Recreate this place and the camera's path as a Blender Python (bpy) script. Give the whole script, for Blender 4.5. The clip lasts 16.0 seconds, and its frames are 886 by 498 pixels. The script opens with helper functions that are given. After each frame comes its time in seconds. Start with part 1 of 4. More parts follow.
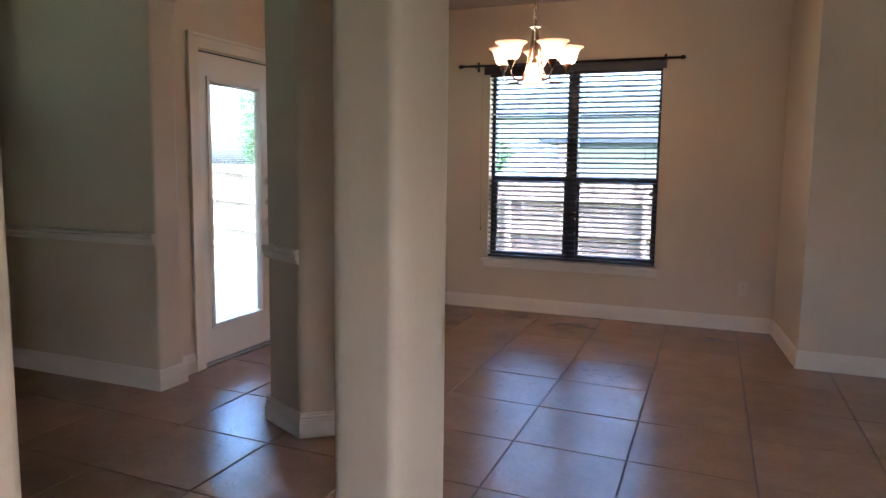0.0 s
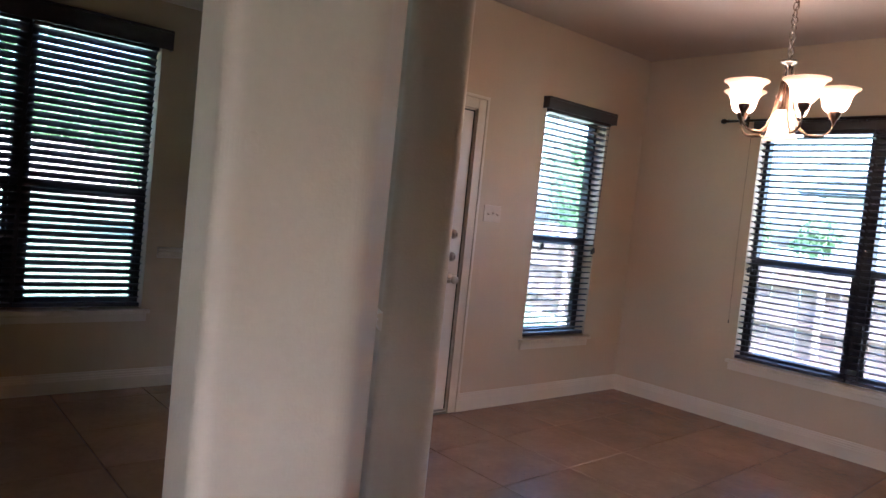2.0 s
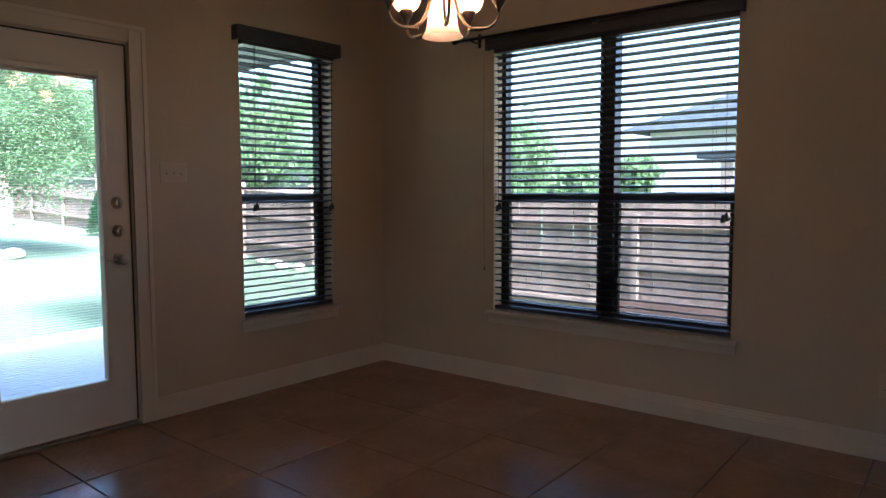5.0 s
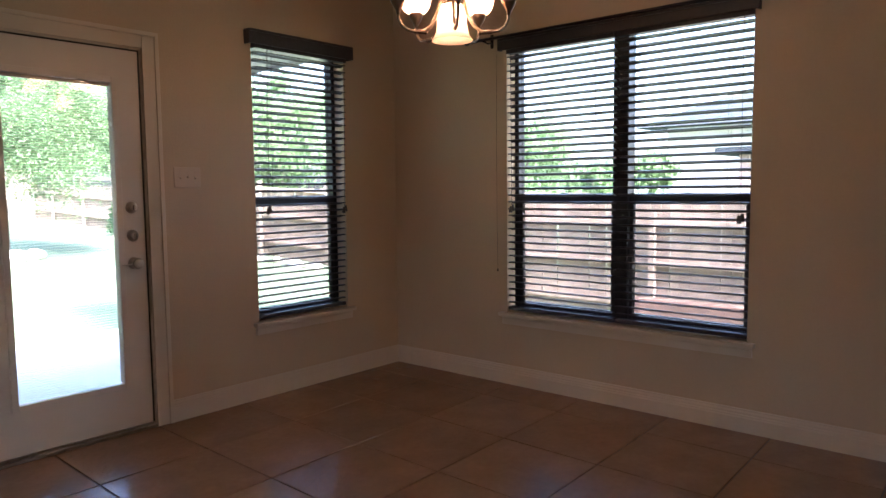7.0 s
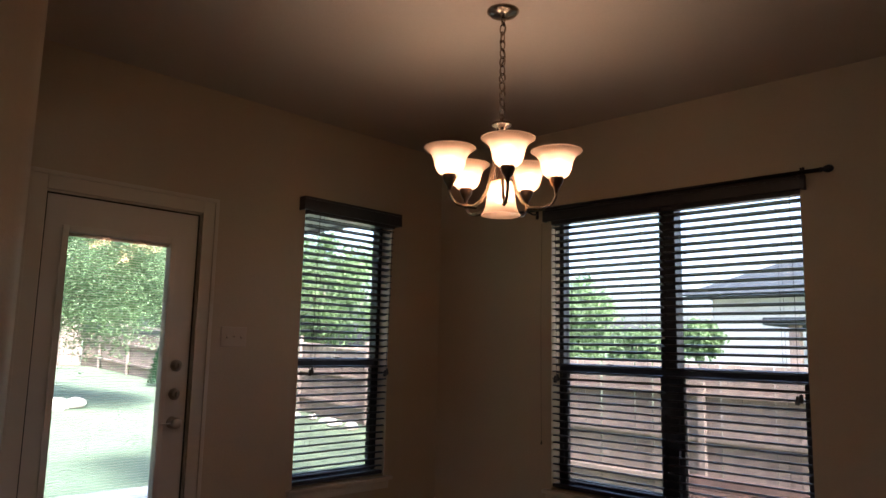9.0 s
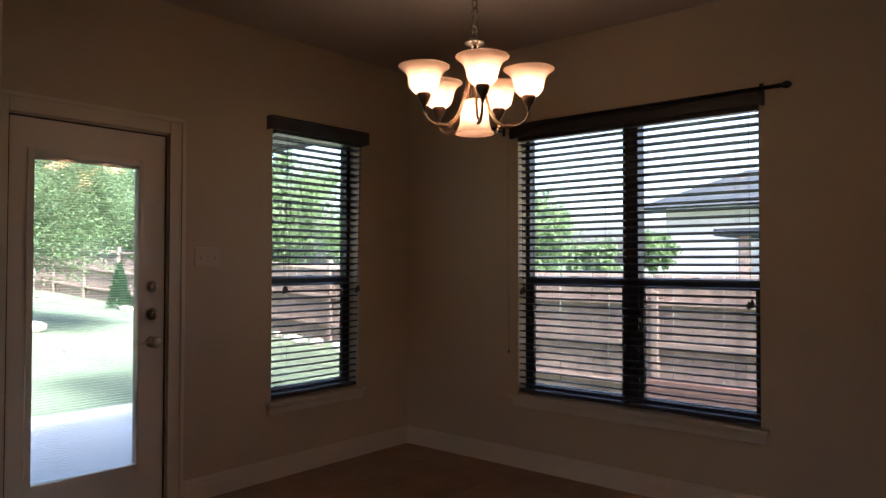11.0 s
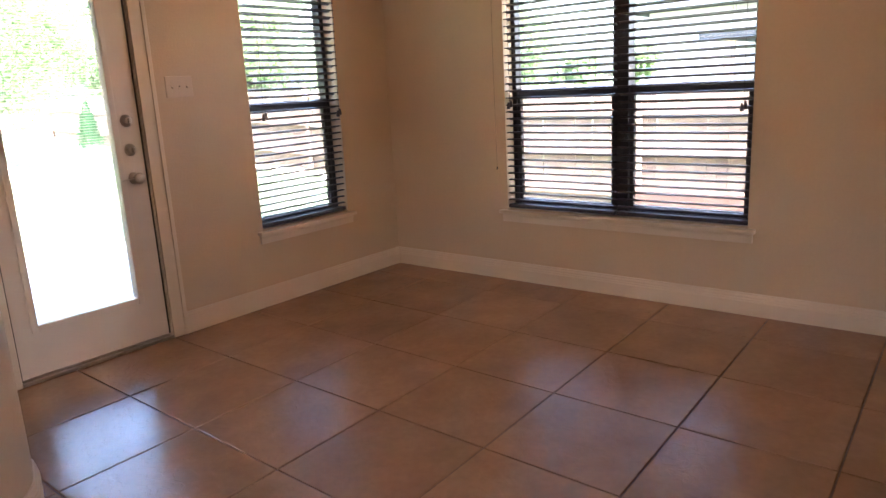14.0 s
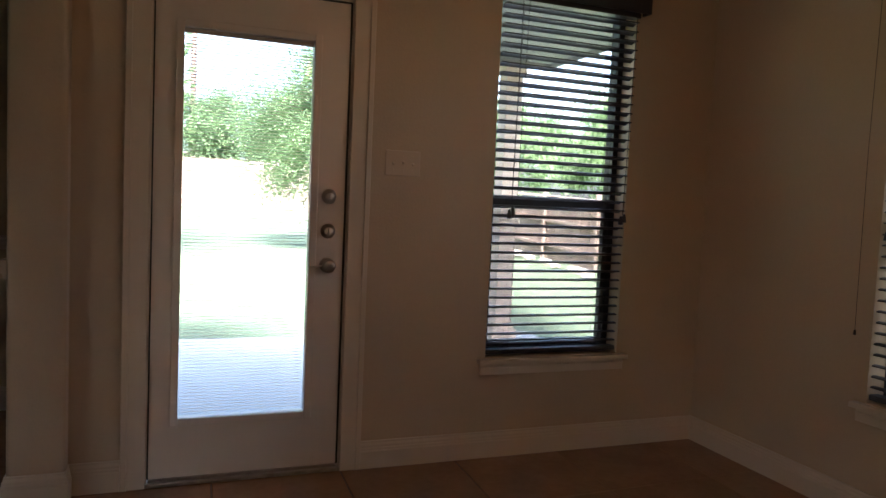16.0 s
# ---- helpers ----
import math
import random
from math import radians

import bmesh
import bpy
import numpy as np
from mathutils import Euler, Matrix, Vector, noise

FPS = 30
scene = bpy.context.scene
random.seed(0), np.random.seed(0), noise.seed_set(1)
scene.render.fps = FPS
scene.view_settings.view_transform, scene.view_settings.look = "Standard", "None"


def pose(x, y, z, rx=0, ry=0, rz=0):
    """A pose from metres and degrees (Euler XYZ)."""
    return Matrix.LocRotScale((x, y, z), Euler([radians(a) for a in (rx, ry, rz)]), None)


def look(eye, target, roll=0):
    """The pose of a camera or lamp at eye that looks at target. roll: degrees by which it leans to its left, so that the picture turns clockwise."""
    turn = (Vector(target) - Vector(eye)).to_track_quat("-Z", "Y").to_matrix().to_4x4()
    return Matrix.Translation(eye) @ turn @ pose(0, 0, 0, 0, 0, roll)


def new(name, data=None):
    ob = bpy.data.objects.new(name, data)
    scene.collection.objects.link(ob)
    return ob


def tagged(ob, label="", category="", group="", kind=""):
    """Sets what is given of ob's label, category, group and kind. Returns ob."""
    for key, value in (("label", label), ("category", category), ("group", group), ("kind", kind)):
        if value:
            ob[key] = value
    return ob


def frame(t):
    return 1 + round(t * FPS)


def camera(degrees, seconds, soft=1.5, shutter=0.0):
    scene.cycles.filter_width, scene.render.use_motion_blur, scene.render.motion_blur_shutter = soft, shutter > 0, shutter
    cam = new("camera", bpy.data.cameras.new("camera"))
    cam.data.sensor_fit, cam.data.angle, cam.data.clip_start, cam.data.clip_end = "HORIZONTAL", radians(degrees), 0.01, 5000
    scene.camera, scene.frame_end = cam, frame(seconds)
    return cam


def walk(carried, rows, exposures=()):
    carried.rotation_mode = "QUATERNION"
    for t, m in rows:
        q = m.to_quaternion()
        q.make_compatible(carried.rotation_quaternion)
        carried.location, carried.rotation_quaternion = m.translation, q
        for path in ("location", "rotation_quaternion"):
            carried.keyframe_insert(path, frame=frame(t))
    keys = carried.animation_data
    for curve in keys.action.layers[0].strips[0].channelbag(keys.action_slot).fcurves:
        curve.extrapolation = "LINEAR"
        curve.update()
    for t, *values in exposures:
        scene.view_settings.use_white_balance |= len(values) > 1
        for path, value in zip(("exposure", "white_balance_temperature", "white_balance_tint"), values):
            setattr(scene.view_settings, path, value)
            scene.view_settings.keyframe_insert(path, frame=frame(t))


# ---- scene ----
cam = camera(64.1, 16.0)
PATH = [
    (0, (-6.4, -3.205, 1.358), (-4.563, -2.448, 1.125), 0.7),
    (0.3, (-6.233, -3.266, 1.372), (-4.526, -2.265, 1.084), 4.2),
    (0.5, (-6.08, -3.316, 1.365), (-4.425, -2.22, 1.122), 4.9),
    (0.7, (-5.946, -3.306, 1.373), (-4.353, -2.109, 1.199), 4.5),
    (1, (-5.76, -3.322, 1.35), (-4.343, -1.915, 1.247), 1.5),
    (1.2, (-5.651, -3.376, 1.333), (-4.359, -1.852, 1.244), 2.0),
    (1.5, (-5.509, -3.498, 1.35), (-4.394, -1.846, 1.181), 2.5),
    (2, (-5.222, -3.522, 1.375), (-3.903, -2.022, 1.27), 5.9),
    (2.3, (-5.003, -3.47, 1.353), (-3.492, -2.162, 1.294), 4.2),
    (2.5, (-4.888, -3.521, 1.325), (-3.308, -2.298, 1.248), 2.1),
    (2.7, (-4.748, -3.556, 1.33), (-3.167, -2.335, 1.24), 1.5),
    (3, (-4.525, -3.62, 1.345), (-2.976, -2.361, 1.224), 1.3),
    (3.5, (-4.209, -3.599, 1.329), (-2.544, -2.492, 1.303), 1.2),
    (4, (-4.004, -3.626, 1.33), (-2.315, -2.555, 1.319), 0.0),
    (4.5, (-3.896, -3.734, 1.282), (-2.326, -2.504, 1.141), 0.2),
    (7, (-3.848, -3.757, 1.312), (-2.334, -2.461, 1.144), -0.6),
    (7.5, (-3.838, -3.751, 1.339), (-2.301, -2.471, 1.309), 0.6),
    (8, (-3.865, -3.727, 1.354), (-2.382, -2.395, 1.52), 1.1),
    (8.5, (-3.848, -3.725, 1.361), (-2.418, -2.354, 1.64), 1.4),
    (11, (-3.967, -3.725, 1.357), (-2.442, -2.432, 1.4), 0.1),
    (11.5, (-4.097, -3.689, 1.294), (-2.516, -2.483, 1.078), -0.6),
    (12, (-4.165, -3.665, 1.303), (-2.586, -2.504, 0.903), -1.6),
    (12.5, (-4.18, -3.701, 1.296), (-2.608, -2.593, 0.748), -1.8),
    (13, (-4.168, -3.707, 1.311), (-2.592, -2.642, 0.693), -1.8),
    (13.5, (-4.156, -3.676, 1.313), (-2.598, -2.551, 0.76), -2.4),
    (14, (-3.954, -3.648, 1.332), (-2.441, -2.421, 0.88), -3.0),
    (14.5, (-3.666, -3.559, 1.317), (-2.409, -2.058, 0.908), -2.1),
    (14.7, (-3.53, -3.49, 1.334), (-2.346, -1.931, 0.928), -1.4),
    (15, (-3.350, -3.358, 1.311), (-2.164, -1.774, 1.017), -0.9),
    (15.5, (-2.932, -3.266, 1.282), (-1.899, -1.555, 1.193), 0.35),
    (16, (-2.652, -3.074, 1.234), (-1.947, -1.206, 1.099), 2.6),
]
EXPOSURES = [
    (0.0, 5.08, 5010, 13.0),
    (0.5, 4.22, 5030, 14.0),
    (1.0, 4.64, 4780, 16.0),
    (1.5, 5.18, 4730, 17.0),
    (2.0, 5.20, 4730, 16.0),
    (2.5, 4.39, 4760, 15.0),
    (3.0, 3.64, 4890, 11.5),
    (3.5, 3.34, 4790, 9.0),
    (4.5, 3.46, 4940, 9.0),
    (7.0, 4.30, 5590, 17.5),
    (7.5, 3.74, 5690, 17.0),
    (8.0, 3.33, 5740, 16.5),
    (8.5, 3.14, 5790, 16.5),
    (11.0, 3.22, 5820, 17.5),
    (11.5, 3.49, 5860, 18.5),
    (12.0, 4.45, 5990, 20.5),
    (12.5, 4.86, 6090, 21.0),
    (13.0, 5.37, 6140, 21.5),
    (14.0, 5.34, 6060, 20.5),
    (14.5, 4.68, 5970, 19.5),
    (15.0, 4.44, 5870, 17.5),
    (15.5, 4.19, 5890, 15.5),
    (16.0, 3.71, 5890, 14.5),
]
walk(cam, [(t, look(eye, target, roll)) for t, eye, target, roll in PATH],
     EXPOSURES)

# ---- light ----
world = bpy.data.worlds.new("sky")
scene.world = world
world.use_nodes = True
wn = world.node_tree.nodes
sky = wn.new("ShaderNodeTexSky")
sky.sky_type = "NISHITA"
sky.sun_disc = False
sky.dust_density = 6.0
sky.sun_elevation, sky.sun_rotation = radians(50), radians(196)
wn["Background"].inputs["Strength"].default_value = 0.15
world.node_tree.links.new(sky.outputs["Color"], wn["Background"].inputs["Color"])
sun = new("sun", bpy.data.lights.new("sun", "SUN"))
sun.data.energy, sun.data.angle, sun.data.color = 2.8, radians(12), (1.0, 0.97, 0.92)
sun.matrix_world = look((-3.3, -11.4, 14.1), (0, 0, 0))
BULB_WATTS = 0.075
# added daylight fill for the pier, set in an assumed, unseen hall window
hall = new("hall_fill_light", bpy.data.lights.new("hall_fill_light", "AREA"))
hall.data.shape, hall.data.size, hall.data.size_y = "RECTANGLE", 1.2, 1.1
hall.data.energy, hall.data.color = 0.58, (0.97, 0.96, 0.94)
hall.matrix_world = look((-7.53, -4.6, 1.5), (-4.5, -4.2, 1.2))

# added fill lamp for the slanted post, set in an unseen rear window
rear = new("rear_fill_light", bpy.data.lights.new("rear_fill_light", "AREA"))
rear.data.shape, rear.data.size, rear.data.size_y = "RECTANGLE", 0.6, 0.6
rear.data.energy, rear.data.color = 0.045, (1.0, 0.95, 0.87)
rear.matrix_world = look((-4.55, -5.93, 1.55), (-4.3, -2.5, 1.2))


# ---- materials ----
def material(name, color, rough=0.6, metal=0.0, grain=(0.0, 40.0), mottle=(0.0, 3.0), bump=(0.0, 200.0), island=0.0, coat=0.0):
    """A procedural surface: base colour varied at two scales, fine relief, and a difference from piece to piece."""
    m = bpy.data.materials.new(name)
    m.use_nodes = True
    n, l = m.node_tree.nodes, m.node_tree.links
    b = n["Principled BSDF"]
    b.inputs["Roughness"].default_value, b.inputs["Metallic"].default_value = rough, metal
    b.inputs["Coat Weight"].default_value = coat
    tc = n.new("ShaderNodeTexCoord")
    place = tc.outputs["Object"]
    if island > 0:
        info, shift = n.new("ShaderNodeObjectInfo"), n.new("ShaderNodeVectorMath")
        shift.operation = "MULTIPLY_ADD"
        shift.inputs[1].default_value = (37.0, 53.0, 71.0)
        l.new(info.outputs["Random"], shift.inputs[0])
        l.new(place, shift.inputs[2])
        place = shift.outputs["Vector"]
    value = None
    for amount, size in (grain, mottle):
        if amount > 0:
            t = n.new("ShaderNodeTexNoise")
            t.inputs["Scale"].default_value, t.inputs["Detail"].default_value = size, 5
            l.new(place, t.inputs["Vector"])
            r = n.new("ShaderNodeMapRange")
            r.inputs["From Min"].default_value, r.inputs["From Max"].default_value = 0.25, 0.75
            r.inputs["To Min"].default_value, r.inputs["To Max"].default_value = 1 - amount, 1 + amount
            l.new(t.outputs["Fac"], r.inputs["Value"])
            value = times(n, l, value, r.outputs["Result"])
    if island > 0:
        o = n.new("ShaderNodeObjectInfo")
        r = n.new("ShaderNodeMapRange")
        r.inputs["To Min"].default_value, r.inputs["To Max"].default_value = 1 - island, 1 + island
        l.new(o.outputs["Random"], r.inputs["Value"])
        value = times(n, l, value, r.outputs["Result"])
    hsv = n.new("ShaderNodeHueSaturation")
    hsv.inputs["Color"].default_value = (*color, 1)
    if value is not None:
        l.new(value, hsv.inputs["Value"])
    l.new(hsv.outputs["Color"], b.inputs["Base Color"])
    if bump[0] > 0:
        t = n.new("ShaderNodeTexNoise")
        t.inputs["Scale"].default_value, t.inputs["Detail"].default_value = bump[1], 4
        l.new(place, t.inputs["Vector"])
        bp = n.new("ShaderNodeBump")
        bp.inputs["Strength"].default_value, bp.inputs["Distance"].default_value = bump[0], 0.004
        l.new(t.outputs["Fac"], bp.inputs["Height"])
        l.new(bp.outputs["Normal"], b.inputs["Normal"])
    return m


def times(n, l, a, b):
    if a is None:
        return b
    t = n.new("ShaderNodeMath")
    t.operation = "MULTIPLY"
    l.new(a, t.inputs[0])
    l.new(b, t.inputs[1])
    return t.outputs[0]


def glowing(name, color, strength, rough=0.4):
    m = material(name, color, rough)
    b = m.node_tree.nodes["Principled BSDF"]
    b.inputs["Emission Color"].default_value = (*color, 1)
    b.inputs["Emission Strength"].default_value = strength
    return m


def glass(name, color=(1, 1, 1), rough=0.0):
    """Thin window glass: clear, with a mirror share that grows towards grazing views."""
    m = bpy.data.materials.new(name)
    m.use_nodes = True
    n, l = m.node_tree.nodes, m.node_tree.links
    n.remove(n["Principled BSDF"])
    t, g, mix, f = n.new("ShaderNodeBsdfTransparent"), n.new("ShaderNodeBsdfGlossy"), n.new("ShaderNodeMixShader"), n.new("ShaderNodeLayerWeight")
    steep, share = n.new("ShaderNodeMath"), n.new("ShaderNodeMath")
    steep.operation, share.operation = "POWER", "MULTIPLY_ADD"
    steep.inputs[1].default_value, share.inputs[1].default_value, share.inputs[2].default_value = 5.0, 0.7, 0.035
    t.inputs["Color"].default_value = (*color, 1)
    g.inputs["Roughness"].default_value = rough
    f.inputs["Blend"].default_value = 0.5
    l.new(f.outputs["Facing"], steep.inputs[0])
    l.new(steep.outputs[0], share.inputs[0])
    l.new(share.outputs[0], mix.inputs["Fac"])
    l.new(t.outputs["BSDF"], mix.inputs[1])
    l.new(g.outputs["BSDF"], mix.inputs[2])
    l.new(mix.outputs["Shader"], n["Material Output"].inputs["Surface"])
    return m


def leafy(m):
    """Lets part of the light through, as thin leaves do."""
    n, l = m.node_tree.nodes, m.node_tree.links
    b, hsv = n["Principled BSDF"], [k for k in n if k.type == "HUE_SAT"][0]
    tr, mix = n.new("ShaderNodeBsdfTranslucent"), n.new("ShaderNodeMixShader")
    mix.inputs["Fac"].default_value = 0.58
    l.new(hsv.outputs["Color"], tr.inputs["Color"])
    l.new(b.outputs["BSDF"], mix.inputs[1])
    l.new(tr.outputs["BSDF"], mix.inputs[2])
    l.new(mix.outputs["Shader"], n["Material Output"].inputs["Surface"])
    return m


def tile_material():
    """Glazed slate-look terracotta: cloudy browns, shallow dents and chipped ripples under an even sheen."""
    m = material("terracotta tile", (0.250, 0.137, 0.078), 0.24, grain=(0.06, 30), mottle=(0.12, 4.5), bump=(0.3, 15), island=0.07)
    n, l = m.node_tree.nodes, m.node_tree.links
    bsdf = n["Principled BSDF"]
    bsdf.inputs["Specular IOR Level"].default_value = 0.85
    for k in n:
        if k.type == "TEX_NOISE":
            k.inputs["Detail"].default_value = 3.0
    soft = [k for k in n if k.type == "BUMP"][0]
    place = soft.inputs["Height"].links[0].from_node.inputs["Vector"].links[0].from_socket
    chips, edge, relief = n.new("ShaderNodeTexNoise"), n.new("ShaderNodeMapRange"), n.new("ShaderNodeBump")
    chips.inputs["Scale"].default_value, chips.inputs["Detail"].default_value, chips.inputs["Distortion"].default_value = 17.0, 2.0, 1.2
    edge.inputs["From Min"].default_value, edge.inputs["From Max"].default_value = 0.48, 0.57
    relief.inputs["Strength"].default_value, relief.inputs["Distance"].default_value = 0.24, 0.0016
    l.new(place, chips.inputs["Vector"])
    l.new(chips.outputs["Fac"], edge.inputs["Value"])
    l.new(edge.outputs["Result"], relief.inputs["Height"])
    l.new(soft.outputs["Normal"], relief.inputs["Normal"])
    l.new(relief.outputs["Normal"], bsdf.inputs["Normal"])
    return m


def screen_mesh():
    """Fine grey insect screen: mostly open, with a dark weave."""
    m = bpy.data.materials.new("insect screen")
    m.use_nodes = True
    n, l = m.node_tree.nodes, m.node_tree.links
    b = n["Principled BSDF"]
    b.inputs["Base Color"].default_value, b.inputs["Roughness"].default_value = (0.05, 0.052, 0.056, 1), 0.8
    t, mix = n.new("ShaderNodeBsdfTransparent"), n.new("ShaderNodeMixShader")
    mix.inputs["Fac"].default_value = 0.32
    l.new(t.outputs["BSDF"], mix.inputs[1])
    l.new(b.outputs["BSDF"], mix.inputs[2])
    l.new(mix.outputs["Shader"], n["Material Output"].inputs["Surface"])
    return m


PAINT = material("beige wall paint", (0.45, 0.326, 0.210), 0.6, grain=(0.02, 60), mottle=(0.04, 1.3), bump=(0.25, 90))
CEIL = material("ceiling paint", (0.46, 0.355, 0.275), 0.85, grain=(0.02, 60), mottle=(0.03, 1.0), bump=(0.4, 70))
TRIM = material("cream trim paint", (0.54, 0.425, 0.31), 0.4, mottle=(0.04, 4), bump=(0.05, 60))
DOORPAINT = material("white door paint", (0.56, 0.46, 0.365), 0.35, mottle=(0.03, 3), bump=(0.05, 80))
TILE = tile_material()
GROUT = material("dark grout", (0.095, 0.054, 0.038), 0.9, grain=(0.2, 90), mottle=(0.2, 6), bump=(0.5, 200))
BLIND = material("dark walnut blind", (0.030, 0.021, 0.021), 0.38, grain=(0.25, 50), mottle=(0.1, 6), bump=(0.1, 120))
BRONZE = material("dark bronze frame", (0.03, 0.026, 0.026), 0.4, metal=0.3, mottle=(0.15, 8))
ROD = material("dark iron rod", (0.02, 0.015, 0.014), 0.35, metal=0.7, mottle=(0.2, 20))
CORD = material("dark cord", (0.03, 0.022, 0.02), 0.9)
NICKEL = material("brushed nickel", (0.55, 0.46, 0.37), 0.3, metal=1.0, mottle=(0.06, 30))
AGED = material("aged nickel", (0.30, 0.235, 0.175), 0.24, metal=1.0, mottle=(0.12, 30))
FITTER = material("dark bronze cup", (0.10, 0.065, 0.045), 0.3, metal=0.9, mottle=(0.1, 30))
PLASTIC = material("ivory plastic", (0.475, 0.35, 0.243), 0.35, mottle=(0.02, 10))
SLOT = material("dark slot", (0.03, 0.025, 0.02), 0.6)
ALU = material("aluminium threshold", (0.30, 0.25, 0.20), 0.35, metal=0.9, mottle=(0.15, 20), bump=(0.1, 150))
RUBBER = material("black weather strip", (0.015, 0.014, 0.013), 0.7)
SCREEN = screen_mesh()
GLASS = glass("window glass", (0.97, 0.985, 0.98))
GLASS_DOOR = glass("door glass", (0.96, 0.98, 0.98))
CONCRETE = material("patio concrete", (0.40, 0.405, 0.40), 0.85, grain=(0.08, 60), mottle=(0.10, 1.5), bump=(0.4, 80))
GRASS = material("lawn", (0.094, 0.124, 0.068), 0.9, grain=(0.35, 45), mottle=(0.25, 0.6), bump=(0.8, 60))
FENCE = material("weathered fence wood", (0.22, 0.160, 0.128), 0.85, grain=(0.2, 14), mottle=(0.15, 2.0), bump=(0.4, 30), island=0.22)
ROCK = material("pale limestone", (0.46, 0.40, 0.34), 0.85, grain=(0.15, 20), mottle=(0.2, 4), bump=(0.6, 25), island=0.15)
TIMBER = material("reddish timber", (0.12, 0.065, 0.052), 0.85, grain=(0.2, 16), mottle=(0.2, 2.5), bump=(0.4, 30))
BARK = material("bark", (0.17, 0.14, 0.115), 0.9, grain=(0.3, 18), mottle=(0.2, 3), bump=(0.7, 30))
LEAF = leafy(material("leaves", (0.155, 0.225, 0.10), 0.7, mottle=(0.3, 1.2)))
CONIFER = leafy(material("cypress leaves", (0.05, 0.12, 0.055), 0.7, mottle=(0.3, 3)))
BRICK = material("brown brick", (0.27, 0.15, 0.11), 0.85, grain=(0.15, 40), mottle=(0.2, 6), bump=(0.5, 60), island=0.2)
SHINGLE = material("grey shingle", (0.030, 0.034, 0.038), 0.9, grain=(0.2, 30), mottle=(0.15, 3), bump=(0.5, 60))
SHINGLE.node_tree.nodes["Principled BSDF"].inputs["Specular IOR Level"].default_value = 0.1
SOFFIT = material("patio soffit", (0.20, 0.19, 0.185), 0.7, mottle=(0.1, 2), bump=(0.2, 20))
SIDING = material("pale siding", (0.55, 0.52, 0.47), 0.8, grain=(0.1, 30), mottle=(0.1, 2), bump=(0.3, 40))
BULB = glowing("lit bulb", (1.0, 0.78, 0.54), 5.0)


def shade_glass():
    m = bpy.data.materials.new("frosted lamp glass")
    m.use_nodes = True
    n, l = m.node_tree.nodes, m.node_tree.links
    b = n["Principled BSDF"]
    b.inputs["Base Color"].default_value = (0.66, 0.53, 0.44, 1)
    b.inputs["Roughness"].default_value = 0.35
    tr, mix = n.new("ShaderNodeBsdfTranslucent"), n.new("ShaderNodeMixShader")
    tr.inputs["Color"].default_value = (0.85, 0.65, 0.52, 1)
    mix.inputs["Fac"].default_value = 0.62
    l.new(b.outputs["BSDF"], mix.inputs[1])
    l.new(tr.outputs["BSDF"], mix.inputs[2])
    clear, through_glass = n.new("ShaderNodeBsdfTransparent"), n.new("ShaderNodeMixShader")
    clear.inputs["Color"].default_value = (1.0, 0.88, 0.76, 1)
    through_glass.inputs["Fac"].default_value = 0.42
    l.new(mix.outputs["Shader"], through_glass.inputs[1])
    l.new(clear.outputs["BSDF"], through_glass.inputs[2])
    l.new(through_glass.outputs["Shader"], n["Material Output"].inputs["Surface"])
    return m


SHADE = shade_glass()


# ---- mesh helpers ----
def linked(name, bm, mat, parent=None, label="", smooth=False):
    me = bpy.data.meshes.new(name)
    bmesh.ops.recalc_face_normals(bm, faces=bm.faces)
    if smooth:
        for f in bm.faces:
            f.smooth = True
    bm.to_mesh(me)
    bm.free()
    me.materials.append(mat)
    ob = new(name, me)
    if parent is not None:
        ob.parent = parent
    return tagged(ob, label) if label else ob


def part(name, bm, mat, parent, label="", smooth=False):
    return linked(name, bm, mat, parent, label, smooth)


def thing(name, label, category, at=(0, 0, 0), group="", kind=""):
    ob = new(name)
    ob.empty_display_size = 0.05
    ob.matrix_world = Matrix.Translation(at)
    return tagged(ob, label, category, group, kind)


def box(bm, lo, hi, bevel=0.0):
    made = bmesh.ops.create_cube(bm, size=1.0)["verts"]
    for v in made:
        v.co = Vector([lo[k] + (v.co[k] + 0.5) * (hi[k] - lo[k]) for k in range(3)])
    if bevel > 0:
        edges = list({e for v in made for e in v.link_edges})
        bmesh.ops.bevel(bm, geom=edges, offset=bevel, segments=2, affect="EDGES", profile=0.6)
    return bm


def boxed(lo, hi, bevel=0.0):
    return box(bmesh.new(), lo, hi, bevel)


def prism(points, z0, z1, bm=None):
    """An upright prism over a plan polygon."""
    bm = bm or bmesh.new()
    a = [bm.verts.new((x, y, z0)) for x, y in points]
    b = [bm.verts.new((x, y, z1)) for x, y in points]
    bm.faces.new(a[::-1])
    bm.faces.new(b)
    for k in range(len(points)):
        j = (k + 1) % len(points)
        bm.faces.new((a[k], a[j], b[j], b[k]))
    return bm


def lathe(profile, steps=24, bm=None, centre=(0, 0, 0)):
    """A surface turned round the z axis from (radius, height) pairs."""
    bm = bm or bmesh.new()
    rings = []
    for r, z in profile:
        if r < 1e-5:
            rings.append([bm.verts.new((centre[0], centre[1], centre[2] + z))])
        else:
            rings.append([bm.verts.new((centre[0] + r * math.cos(2 * math.pi * k / steps), centre[1] + r * math.sin(2 * math.pi * k / steps), centre[2] + z)) for k in range(steps)])
    for a, b in zip(rings, rings[1:]):
        for k in range(steps):
            j = (k + 1) % steps
            q = [a[k % len(a)], a[j % len(a)], b[j % len(b)], b[k % len(b)]]
            q = list(dict.fromkeys(q))
            if len(q) > 2:
                bm.faces.new(q)
    return bm


